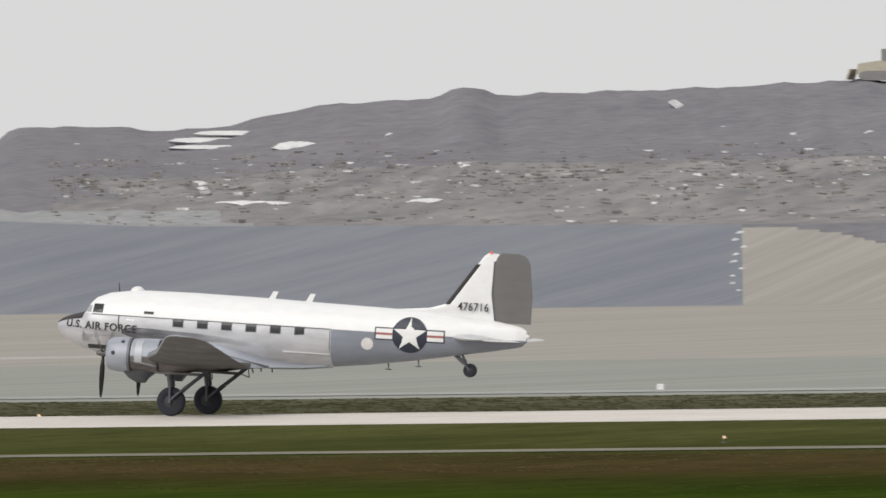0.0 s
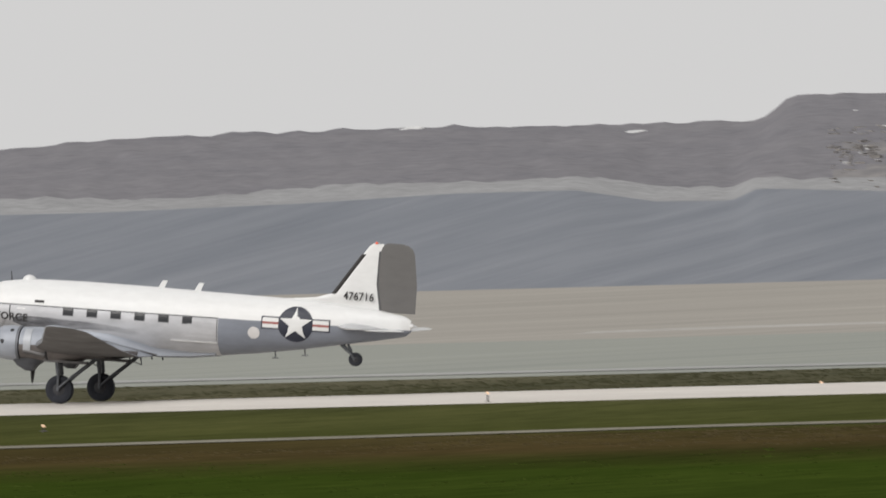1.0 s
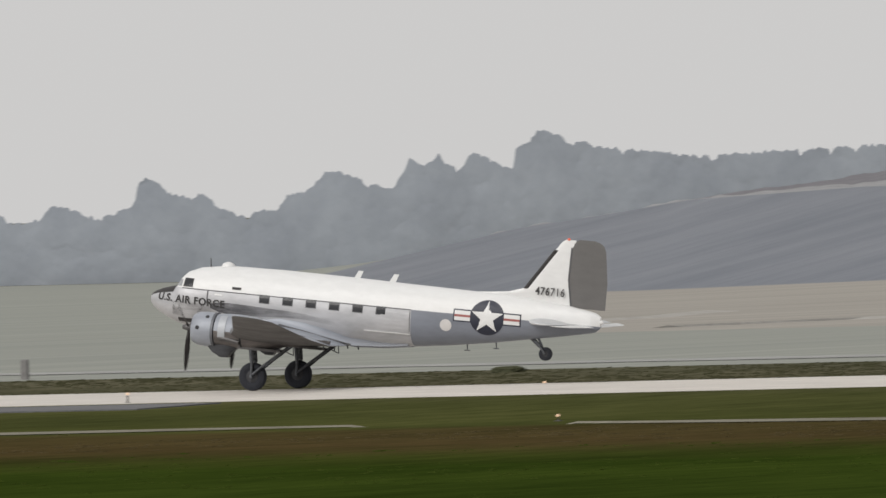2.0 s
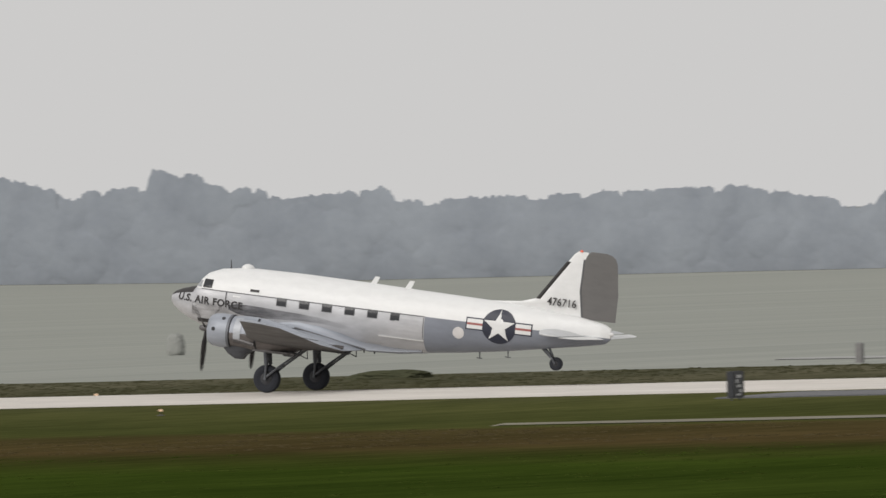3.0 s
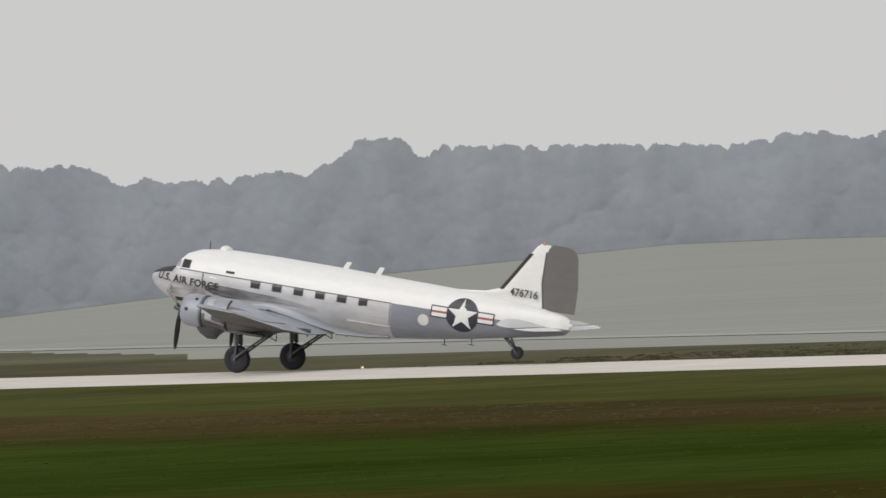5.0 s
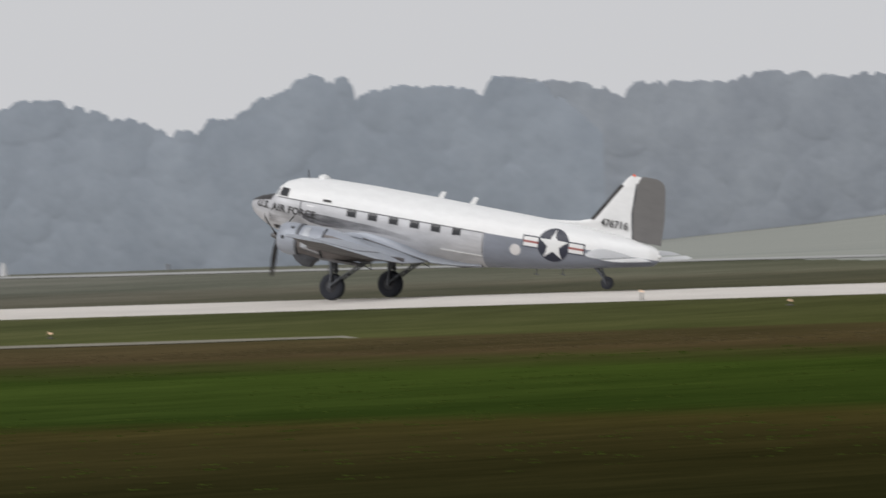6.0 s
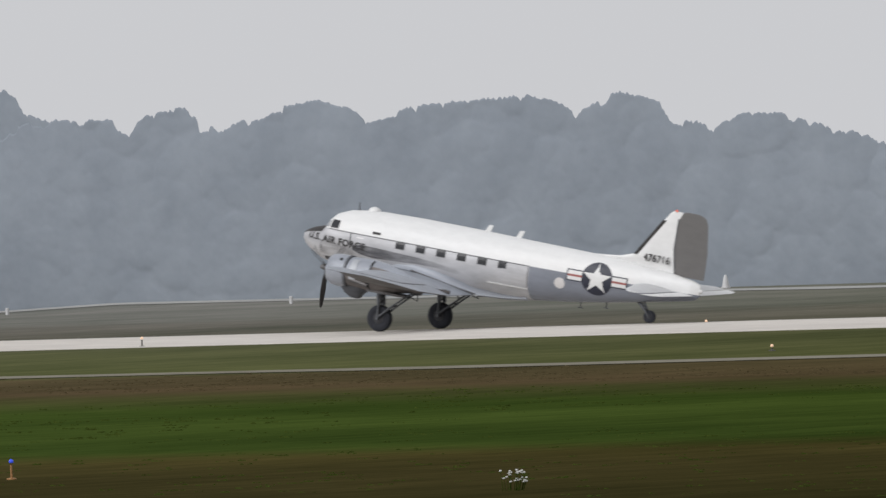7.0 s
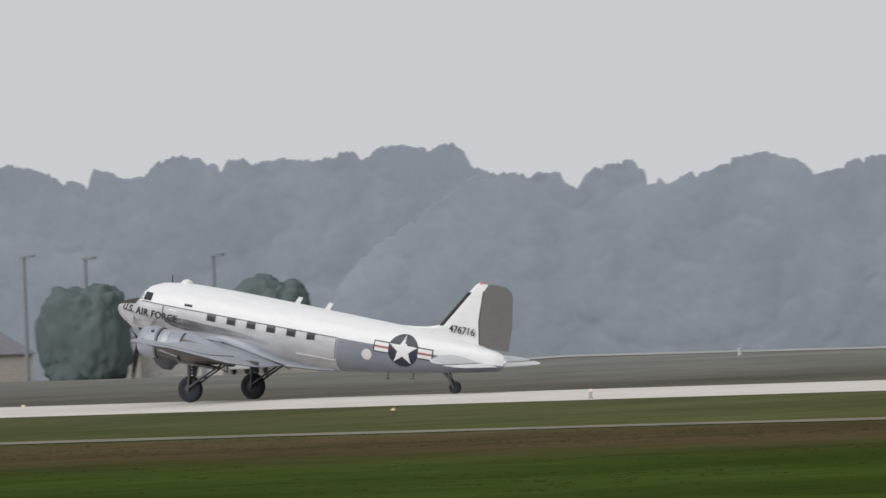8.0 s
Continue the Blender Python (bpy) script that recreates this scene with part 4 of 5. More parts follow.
    for d in (-0.24, 0.24):
        rod(leg, (0, yc + d, 0.0), (-0.02, yc + d, 0.62), 0.055, 0.055, 10)
        rod(leg, (-0.02, yc + d, 0.58), (-0.16, yc + d, 1.45), 0.085, 0.09, 10)
    rod(leg, (0, yc - 0.3, 0), (0, yc + 0.3, 0), 0.06, 0.06, 10)
    for z in (0.66, 0.95):
        rod(leg, (-0.05, yc - 0.24, z), (-0.08, yc + 0.24, z + 0.02), 0.04)
    rod(leg, (-0.05, yc - 0.24, 0.66), (-0.10, yc + 0.24, 0.97), 0.03)
    rod(leg, (-0.05, yc + 0.24, 0.66), (-0.10, yc - 0.24, 0.97), 0.03)
    part("undercarriage_leg", leg, M_STRUT, plane, "twin-tube undercarriage leg")
    drag = bmesh.new()
    for d in (-0.24, 0.24):
        rod(drag, (0.04, yc + d, 0.08), (0.62, yc + d, 0.62), 0.05)
        rod(drag, (0.62, yc + d, 0.62), (1.45, yc + d * 0.9, 1.32), 0.042)
    rod(drag, (0.62, yc - 0.24, 0.62), (0.62, yc + 0.24, 0.62), 0.04)
    rod(drag, (1.2, yc + 0.22, 1.1), (1.55, yc + 0.22, 0.98), 0.02)
    rod(drag, (1.55, yc + 0.22, 0.98), (1.5, yc + 0.22, 1.32), 0.02)
    part("drag_strut", drag, M_STRUT, plane, "slanting drag strut")
    # wheel
    bm = bmesh.new()
    lathe(bm, [(-0.12, 0.24), (-0.165, 0.33), (-0.18, 0.43), (-0.14, 0.53), (-0.06, 0.568), (0.06, 0.568), (0.14, 0.53), (0.18, 0.43), (0.165, 0.33), (0.12, 0.24)], "y", 40)
    wh = part("main_wheel", bm, M_TYRE, plane, "large black balloon tyre", True)
    bm = bmesh.new()
    lathe(bm, [(-0.14, 0.06), (-0.15, 0.14), (-0.12, 0.25), (0.12, 0.25), (0.15, 0.14), (0.14, 0.06)], "y", 24)
    for i in range(5):
        a = 2 * math.pi * i / 5
        for d in (-0.145, 0.145):
            rod(bm, (0.17 * math.cos(a), d - 0.01, 0.17 * math.sin(a)), (0.17 * math.cos(a), d + 0.01, 0.17 * math.sin(a)), 0.03)
    part("rim", bm, M_RIM, wh, "dull metal wheel hub", True)
    wh.location = (0, yc, 0)
    wheels.append((wh, (0, yc, 0), 0.568))


for side in (-1, 1):
    engine(side)

# tail wheel
bm = bmesh.new()
rod(bm, (10.55, 0, 2.50), (10.95, 0, 2.16), 0.09, 0.08)
rod(bm, (10.75, 0, 2.65), (11.02, 0, 2.20), 0.05, 0.05)
for d in (-0.13, 0.13):
    rod(bm, (10.95, d, 2.2), (11.2, d, 1.9), 0.045, 0.045)
rod(bm, (10.95, -0.14, 2.18), (10.95, 0.14, 2.18), 0.06)
part("tail_wheel_fork", bm, M_STRUT, plane, "sprung tail wheel fork")
bm = bmesh.new()
lathe(bm, [(-0.07, 0.10), (-0.095, 0.19), (-0.06, 0.27), (0.06, 0.27), (0.095, 0.19), (0.07, 0.10)], "y", 28)
tail_wheel = part("tail_wheel", bm, M_TYRE, plane, "small black tail wheel", True)
bm = bmesh.new()
lathe(bm, [(-0.08, 0.03), (-0.08, 0.11), (0.08, 0.11), (0.08, 0.03)], "y", 16)
part("rim", bm, M_RIM, tail_wheel, "", True)
tail_wheel.location = (11.2, 0, 1.9)
wheels.append((tail_wheel, (11.2, 0, 1.9), 0.27))

# roof and belly fittings
bm = bmesh.new()
lathe(bm, [(0, 0.27), (0.05, 0.27), (0.12, 0.22), (0.17, 0.14), (0.2, 0.04)], "z", 24, (-2.35, 0, 4.13))
part("astrodome", bm, M_WHITE, plane, "small round observation dome", True)
bm = bmesh.new()
rod(bm, (-3.08, 0, 4.05), (-3.12, 0, 4.42), 0.025, 0.015)
part("mast", bm, M_BLACK, plane, "thin radio mast")
for x in (2.92, 4.42):
    bm = bmesh.new()
    loft(bm, [[(x, -0.03, 4.12), (x + 0.26, -0.01, 4.12), (x + 0.26, 0.01, 4.12), (x, 0.03, 4.12)], [(x + 0.2, -0.02, 4.48), (x + 0.40, -0.01, 4.48), (x + 0.40, 0.01, 4.48), (x + 0.2, 0.02, 4.48)]])
    part("blade_aerial", bm, M_WHITE, plane, "white blade aerial")
for x, z in ((7.9, 2.0), (9.1, 2.18)):
    bm = bmesh.new()
    rod(bm, (x, 0, z), (x + 0.03, 0, z - 0.26), 0.03, 0.02)
    rod(bm, (x - 0.1, 0, z - 0.26), (x + 0.14, 0, z - 0.26), 0.02)
    part("belly_aerial", bm, M_STRUT, plane, "short belly aerial")


# ---- ground things ----
def ground_z(x, y):
    """Height of the ground sheet at a place."""
    rows = ground_rows(min(max(math.degrees(math.atan2(-x, y)), 12), 31))
    return float(np.interp(y, [r[0] for r in rows], [r[1] for r in rows]))


def at_az(az, y):
    return -y * math.tan(radians(az))


M_GRAVEL = mottled("pale_track", (0.16, 0.15, 0.115), (0.25, 0.235, 0.19), 0.2, 1.5, 0.95, 0, 0.0, (0.3, 1, 1))
M_FARWAY = mottled("far_taxiway_concrete", (0.26, 0.26, 0.25), (0.34, 0.34, 0.325), 0.05, 0.8, 0.9, 0, 0.2, (0.3, 1, 1))
M_DIRT = mottled("dirt_track", (0.34, 0.325, 0.30), (0.40, 0.385, 0.36), 0.05, 0.6, 0.95, 0, 0.0)
M_TARP = mottled("white_sheeting", (0.52, 0.52, 0.52), (0.68, 0.675, 0.665), 0.6, 3.0, 0.6, 0, 0.3)
M_STUB = mottled("dark_edge_strip", (0.10, 0.10, 0.105), (0.14, 0.14, 0.145), 0.4, 3.0, 0.9)
M_STEM = plain("orange_stem", (0.30, 0.15, 0.05), 0.6)
M_STEM_DARK = plain("dark_stem", (0.06, 0.055, 0.05), 0.6)
M_BLUE = glow("blue_lens", (0.03, 0.07, 0.6), 0.35)
M_AMBER = glow("amber_lens", (0.86, 0.58, 0.38), 0.28)
M_BEIGE = mottled("beige_render", (0.31, 0.285, 0.25), (0.37, 0.345, 0.305), 0.5, 4.0, 0.9)
M_DULLWALL = mottled("grey_render", (0.33, 0.32, 0.30), (0.39, 0.38, 0.355), 0.5, 4.0, 0.9)
M_ROOF = mottled("dark_roofing", (0.15, 0.15, 0.165), (0.20, 0.20, 0.215), 0.7, 5.0, 0.85)
# post grey is lightened for the haze about the lamp posts
M_POST = plain("grey_post", (0.19, 0.20, 0.215), 0.6)
M_VAN = plain("white_van_paint", (0.48, 0.48, 0.48), 0.4)
M_MACHINE = plain("yellow_machine_paint", (0.35, 0.32, 0.25), 0.6)
M_MACHINE_DARK = plain("machine_dark", (0.17, 0.165, 0.16), 0.7)
M_SIGN = plain("sign_black", (0.018, 0.019, 0.024), 0.5)
M_PETAL = plain("white_petals", (0.55, 0.55, 0.52), 0.7)


def ribbon(name, mid, width, material, label, category, gaps=None, lift=0.09):
    """A track that follows the ground: mid gives y at x, gaps its share of the width."""
    vs, fs = [], []
    for i, x in enumerate(np.arange(-640, -180, 2.0)):
        w = width * (1 if gaps is None else gaps(x)) * (0.85 + 0.3 * noise.noise(Vector((x * 0.15, 7, width)))) / 2
        y = mid(x) + 0.5 * noise.noise(Vector((x * 0.05, 2, 0)))
        for d in (-w, 0, w):
            sunk = 0.3 if gaps is not None and gaps(x) < 0.1 else 0.0      # sunk out of sight to fit the camera's view
            vs.append((x, y + d, ground_z(x, y + d) + lift * (1 if d == 0 else 0.3) - sunk))
        if i:
            k = 3 * i
            fs += [(k - 3, k - 2, k + 1, k), (k - 2, k - 1, k + 2, k + 1)]
    me = bpy.data.meshes.new(name)
    me.from_pydata(vs, [], fs)
    me.materials.append(material)
    return tagged(new(name, me), label, category, kind="structure")


def path_share(x):
    az = math.degrees(math.atan2(-x, 858))
    a = float(np.interp(az, [12, 19.7, 20.2, 21.8, 22.2, 23.0, 23.5, 25.5, 25.8, 29, 30], [1, 1, 0.0, 0.0, 0.05, 0.05, 0.0, 0.0, 1.4, 1.4, 1.4]))
    return a * max(0.0, min(1.0, 0.95 + 1.5 * noise.noise(Vector((x * 0.03, 4, 1)))))


def taxiway_share(x):
    return float(np.interp(math.degrees(math.atan2(-x, 1085)), [12, 19.3, 19.7, 21.4, 21.9, 31], [0.8, 0.8, 0.0, 0.0, 0.9, 1]))


TRACK_Y = table([(14.5, 858), (15.3, 857), (16.0, 850), (17.0, 843), (17.8, 850), (18.3, 857), (20.0, 858), (25.8, 853), (27.0, 851), (28.5, 856)])
ribbon("service_track", lambda x: TRACK_Y(math.degrees(math.atan2(-x, 856))), 5.0, M_GRAVEL, "pale gravel track half lost in the grass", "track", path_share)
ribbon("far_taxiway", table([(-640, 1195), (-613, 1184), (-500, 1130), (-443, 1100), (-288, 1078), (-180, 1078)]), 12.0, M_FARWAY, "pale far taxiway beyond the runway", "taxiway", taxiway_share)


def dirt_track(points, width):
    bm = bmesh.new()
    rings = []
    for (a0, y0), (a1, y1) in zip(points, points[1:]):
        for k in range(12):
            a, y = a0 + (a1 - a0) * k / 12, y0 + (y1 - y0) * k / 12
            x = at_az(a, y)
            w = width * (0.6 + 0.5 * noise.noise(Vector((x * 0.2, y * 0.1, 5))))
            rings.append([(x, y - w, ground_z(x, y - w) - 0.04), (x, y, ground_z(x, y) + 0.12), (x, y + w, ground_z(x, y + w) - 0.04), (x, y, ground_z(x, y) - 0.15)])
    loft(bm, rings)
    tagged(part("dirt_track", bm, M_DIRT), "pale dirt track across the dry field", "track", kind="structure")


dirt_track([(18.45, 1365), (18.15, 1400), (17.9, 1440), (17.75, 1500)], 12)
dirt_track([(17.85, 1330), (17.4, 1370), (16.9, 1390)], 9)
dirt_track([(15.65, 1350), (15.3, 1365), (14.9, 1372)], 10)

# short dark grey strip beside the sign
xs = at_az(19.45, 929)
bm = bmesh.new()
loft(bm, [[(xs + d, 924, ground_z(xs, 924) + 0.05), (xs + d, 934, ground_z(xs, 934) + 0.05), (xs + d, 934, -0.9), (xs + d, 924, -0.9)] for d in (-1.5, 4, 9)])
tagged(part("dark_edge_strip", bm, M_STUB), "dark grey strip at the runway's edge", "pavement", kind="structure")


def runway_light(lens, label, group, tall=0.26):
    t = thing("runway_light", label, "light", group)
    bm = bmesh.new()
    lathe(bm, [(-0.1, 0.14), (0.03, 0.14), (0.05, 0.03), (tall - 0.14, 0.03), (tall - 0.13, 0.07)], "z", 12)
    part("stem", bm, M_STEM if tall > 0.5 else M_STEM_DARK, t, "painted metal stem", True)
    bm = bmesh.new()
    lathe(bm, [(tall - 0.10, 0.055), (tall - 0.06, 0.065), (tall - 0.02, 0.045), (tall, 0.02)], "z", 12)
    part("lens", bm, lens, t, "glass lens", True)
    return t


def spread(first, places):
    for k, (x, y) in enumerate(places):
        m = pose(x, y, ground_z(x, y))
        if k == 0:
            first.matrix_world = m
        else:
            copy_thing(first, m)


spread(runway_light(M_AMBER, "runway edge light with an amber lens", "runway edge lights"), [(-265.9 - 55.9 * k, 982.8) for k in range(-1, 6)])
spread(runway_light(M_AMBER, "low runway light with an amber lens", "runway lights on the pavement edge", 0.42), [(-939.5 * v, 939.5) for v in (0.2847, 0.3457, 0.4057, 0.4662, 0.5261)])
spread(runway_light(M_AMBER, "small marker light in the grass", "marker lights in the grass"),
       [(at_az(13.596, 878), 878), (at_az(16.894, 893), 893), (at_az(18.102, 862), 862), (at_az(20.878, 912), 912), (at_az(22.315, 884), 884), (at_az(24.661, 916), 916), (at_az(26.33, 880), 880), (at_az(28.195, 916), 916)])
spread(runway_light(M_BLUE, "blue taxiway light on an orange stem", "blue taxiway lights", 0.55), [(at_az(24.33, 543), 543), (at_az(28.052, 604), 604)])

# distance sign at the runway's edge
sx = at_az(19.582, 920)
sign = thing("runway_sign", "black upright board sign on short legs beside the runway", "sign", m=pose(sx, 920, ground_z(sx, 920)))
bm = bmesh.new()
vs = box(bm, -0.14, 0.14, -0.62, 0.62, 0.10, 1.12)
bmesh.ops.bevel(bm, geom=bm.edges[:], offset=0.03, segments=2, affect="EDGES")
board = part("board", bm, M_SIGN, sign, "matt black board")
for z0, z1, y0, y1 in ((0.86, 0.98, -0.25, 0.28), (0.66, 0.80, -0.30, -0.05), (0.50, 0.60, -0.2, 0.25), (0.30, 0.42, 0.05, 0.32), (0.18, 0.26, -0.28, 0.18)):
    bm = bmesh.new()
    box(bm, 0.14, 0.146, y0, y1, z0, z1)
    part("marking_bar", bm, M_VAN, board, "white painted bar")
for d in (-0.45, 0.45):
    bm = bmesh.new()
    rod(bm, (0, d, -0.2), (0, d, 0.14), 0.04)
    part("leg", bm, M_STRUT, sign)

# small posts along the far taxiway
def marker_post(name, label, h, w, mat, place, group=""):
    x, y = place
    bm = bmesh.new()
    box(bm, -w / 2, w / 2, -w / 2, w / 2, -0.1, h)
    bmesh.ops.bevel(bm, geom=bm.edges[:], offset=w * 0.15, segments=1, affect="EDGES")
    ob = part(name, bm, mat)
    ob.location = (x, y, ground_z(x, y))
    return tagged(ob, label, "marker", group)


for az, y, h in ((26.86, 1185, 0.95), (27.41, 1160, 0.55), (28.05, 1165, 0.5), (26.6, 1165, 0.35), (26.75, 1160, 0.3), (26.06, 1228, 0.5)):
    marker_post("marker_post", "small white marker beside the far taxiway", 0.7 * h, 0.16, M_POST if y > 1200 else M_VAN, (at_az(az, y), y), "white markers")
for az, y, h, w in ((19.3, 1068, 0.9, 0.32), (13.737, 1080, 0.32, 0.34)):
    marker_post("utility_box", "small upright box in the rough grass", h, w, M_MACHINE_DARK if az > 15 else M_TARP, (at_az(az, y), y))


# ---- trees and shrubs that stand apart ----
BALL = bmesh.new()
bmesh.ops.create_icosphere(BALL, subdivisions=5, radius=1)
SPHERE_V = np.array([v.co[:] for v in BALL.verts])
SPHERE_F = [[v.index for v in f.verts] for f in BALL.faces]
BALL.free()


def tree(label, az, y, top, wide, seed, mat, round_top=False, base=None, name="tree"):
    """One broadleaf tree or bush: tapered trunk with limbs, and a crown of lobes."""
    rng = np.random.default_rng(seed)
    x = at_az(az, y)
    z = ground_z(x, y) if base is None else base
    h = top
    t = thing(name, label, name, m=pose(x, y, z))
    bm = bmesh.new()
    rod(bm, (0, 0, -0.2), (0.05, 0, h * 0.35), h * 0.035, h * 0.025, 8)
    rod(bm, (0.05, 0, h * 0.33), (-0.1, 0.1, h * 0.8), h * 0.025, h * 0.006, 8)
    for i in range(6):
        a = rng.random() * 6.28
        k = 0.3 + 0.07 * i
        rod(bm, (0, 0, h * k), (wide * 0.7 * math.cos(a), wide * 0.4 * math.sin(a), h * (k + 0.22)), h * 0.014, h * 0.004, 6)
    part("trunk", bm, M_BARK, t, "tapered trunk with limbs")
    # crown: lobes, boughs and clumps of leaves
    low = h * (-0.25 if round_top else 0.08)
    mid, half = (h + low) / 2, (h - low) / 2
    d = SPHERE_V.copy()
    swell = np.zeros(len(d))
    for r0, r1, count, lift in ((0.45, 0.7, 26, 0.14), (0.16, 0.28, 190, 0.085), (0.07, 0.12, 700, 0.055), (0.045, 0.07, 1500, 0.04)):
        lump = np.zeros(len(d))
        for _ in range(count):
            c = rng.normal(size=3)
            c /= np.linalg.norm(c)
            r = r0 + (r1 - r0) * rng.random()
            q = 1 - np.sum((d - c) ** 2, axis=1) / (r * r)
            lump = np.maximum(lump, np.sqrt(np.maximum(q, 0)) * lift * (0.6 + 0.6 * rng.random()))
        swell += lump
    shape = (1 - np.abs(d[:, 2:]) ** 5 * 0.12) * (0.72 + swell[:, None])
    squared = np.sign(d) * np.abs(d) ** (0.80 if round_top else 0.9)
    body = squared * shape * np.array([wide, 0.8 * wide, half]) + np.array([0, 0, mid])
    me = bpy.data.meshes.new("crown")
    me.from_pydata(body.tolist(), [], SPHERE_F)
    me.polygons.foreach_set("use_smooth", np.ones(len(SPHERE_F), dtype=bool))
    part("crown", me, mat, t, "uneven leafy crown")
    return t


M_PALE_LEAF = canopy("whitish_bush_foliage", (0.31, 0.31, 0.30), (0.37, 0.37, 0.36))
# leaf tone lifted almost to the meadow's, with the haze painted in
M_BUSH_LEAF = canopy("hazed_bush_foliage", (0.25, 0.255, 0.240), (0.285, 0.290, 0.270))
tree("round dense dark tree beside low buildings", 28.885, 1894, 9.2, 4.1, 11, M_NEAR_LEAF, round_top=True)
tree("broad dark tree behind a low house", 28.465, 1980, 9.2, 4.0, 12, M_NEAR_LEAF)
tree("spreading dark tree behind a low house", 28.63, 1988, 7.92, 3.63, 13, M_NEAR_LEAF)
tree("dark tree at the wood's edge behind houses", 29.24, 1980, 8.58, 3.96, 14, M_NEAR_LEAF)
tree("low pale bush alone in the dry field", 18.835, 1350, 1.35, 0.95, 15, M_BUSH_LEAF, round_top=True, base=ground_z(at_az(18.835, 1350), 1350) - 0.25, name="bush")
tree("hazy grey bush in the meadow", 20.84, 1215, 1.25, 0.5, 17, M_BUSH_LEAF, round_top=True, name="bush")
tree("low spreading dark shrub among the weeds", 20.36, 1046, 0.62, 2.0, 18, M_SHRUB, round_top=True, base=ground_z(at_az(20.36, 1046), 1046) - 0.2, name="shrub")
tree("small dark shrub among the weeds", 18.21, 1050, 0.42, 0.8, 19, M_SHRUB, round_top=True, base=ground_z(at_az(18.21, 1050), 1050) - 0.1, name="shrub")
tree("thin pale bush below the lined slope", 14.45, 1335, 1.5, 0.55, 16, M_PALE_LEAF, round_top=True, name="bush")


def tufts(name, label, count, x0, x1, y0, y1, h0, h1, mat, seed, wide=0.5, sparse=-0.12):
    """Weeds and long grass: upright blades in tufts."""
    rng = np.random.default_rng(seed)
    vs, fs = [], []
    for q in range(count):
        x, y = x0 + (x1 - x0) * rng.random(), y0 + (y1 - y0) * rng.random()
        patchy = noise.noise(Vector((x * 0.05, y * 0.03, seed)))
        if patchy < sparse + 0.4 * (rng.random() - 0.5):
            continue
        z = ground_z(x, y)
        h = h0 + (h1 - h0) * rng.random() * (0.6 + patchy)
        for b in range(3):
            k = len(vs)
            w = wide * (0.4 + 0.6 * rng.random())
            dx, dy = (rng.random() - 0.5) * 0.5, (rng.random() - 0.5) * 0.5
            vs += [(x + dx - w / 2, y + dy, z - 0.04), (x + dx + w / 2, y + dy + 0.1, z - 0.04), (x + dx + w * (rng.random() - 0.5), y + dy + 0.05, z + h * (0.6 + 0.4 * rng.random()))]
            fs.append((k, k + 1, k + 2))
    me = bpy.data.meshes.new(name)
    me.from_pydata(vs, [], fs)
    me.materials.append(mat)
    tagged(new(name, me), label, "grass", kind="stuff")


M_WEED = leafy("long_weeds", (0.066, 0.066, 0.036), (0.090, 0.088, 0.050))
M_TUFT = leafy("grass_tufts", (0.040, 0.060, 0.010), (0.072, 0.098, 0.020))
M_BROWN = leafy("dry_grass_tufts", (0.085, 0.066, 0.032), (0.125, 0.100, 0.052))
tufts("weeds", "dark rank weeds beyond the runway", 9000, -440, -200, 990, 1060, 0.02, 0.09, M_WEED, 31, 0.8, -0.5)
tufts("grass_tufts", "short green grass tufts", 8000, -470, -120, 530, 790, 0.02, 0.07, M_TUFT, 32, 0.5)
tufts("dry_grass", "dry brownish grass", 5000, -500, -190, 800, 852, 0.02, 0.06, M_BROWN, 33, 0.6)

# a clump of white-flowered weeds
fx, fy = at_az(26.927, 566), 566
clump = thing("flowering_weed", "clump of weeds with small white flowers", "plant", m=pose(fx, fy, ground_z(fx, fy)))
rng_f = np.random.default_rng(41)
bm, bp = bmesh.new(), bmesh.new()
for i in range(26):
    a, h = (rng_f.random() - 0.5) * 0.85, 0.2 + 0.32 * rng_f.random()
    b = (rng_f.random() - 0.5) * 0.4
    rod(bm, (a * 0.7, b, -0.05), (a, b, h), 0.012, 0.006, 5)
    lathe(bp, [(h - 0.015, 0.012), (h, 0.04), (h + 0.02, 0.03), (h + 0.03, 0.006)], "z", 7, (a, b, 0))
part("stalks", bm, M_TUFT, clump, "thin green stalks")
part("flowers", bp, M_PETAL, clump, "small white flower heads")


# white cone beyond the runway
cx = at_az(26.43, 1185)
bm = bmesh.new()
lathe(bm, [(-0.1, 0.24), (0.06, 0.24), (0.08, 0.2), (0.55, 0.11), (0.68, 0.06), (0.7, 0.02)], "z", 16)
cone = part("marker_cone", bm, M_VAN, None, "", True)
cone.location = (cx, 1185, ground_z(cx, 1185))
tagged(cone, "white cone marker standing beside the far taxiway", "marker")


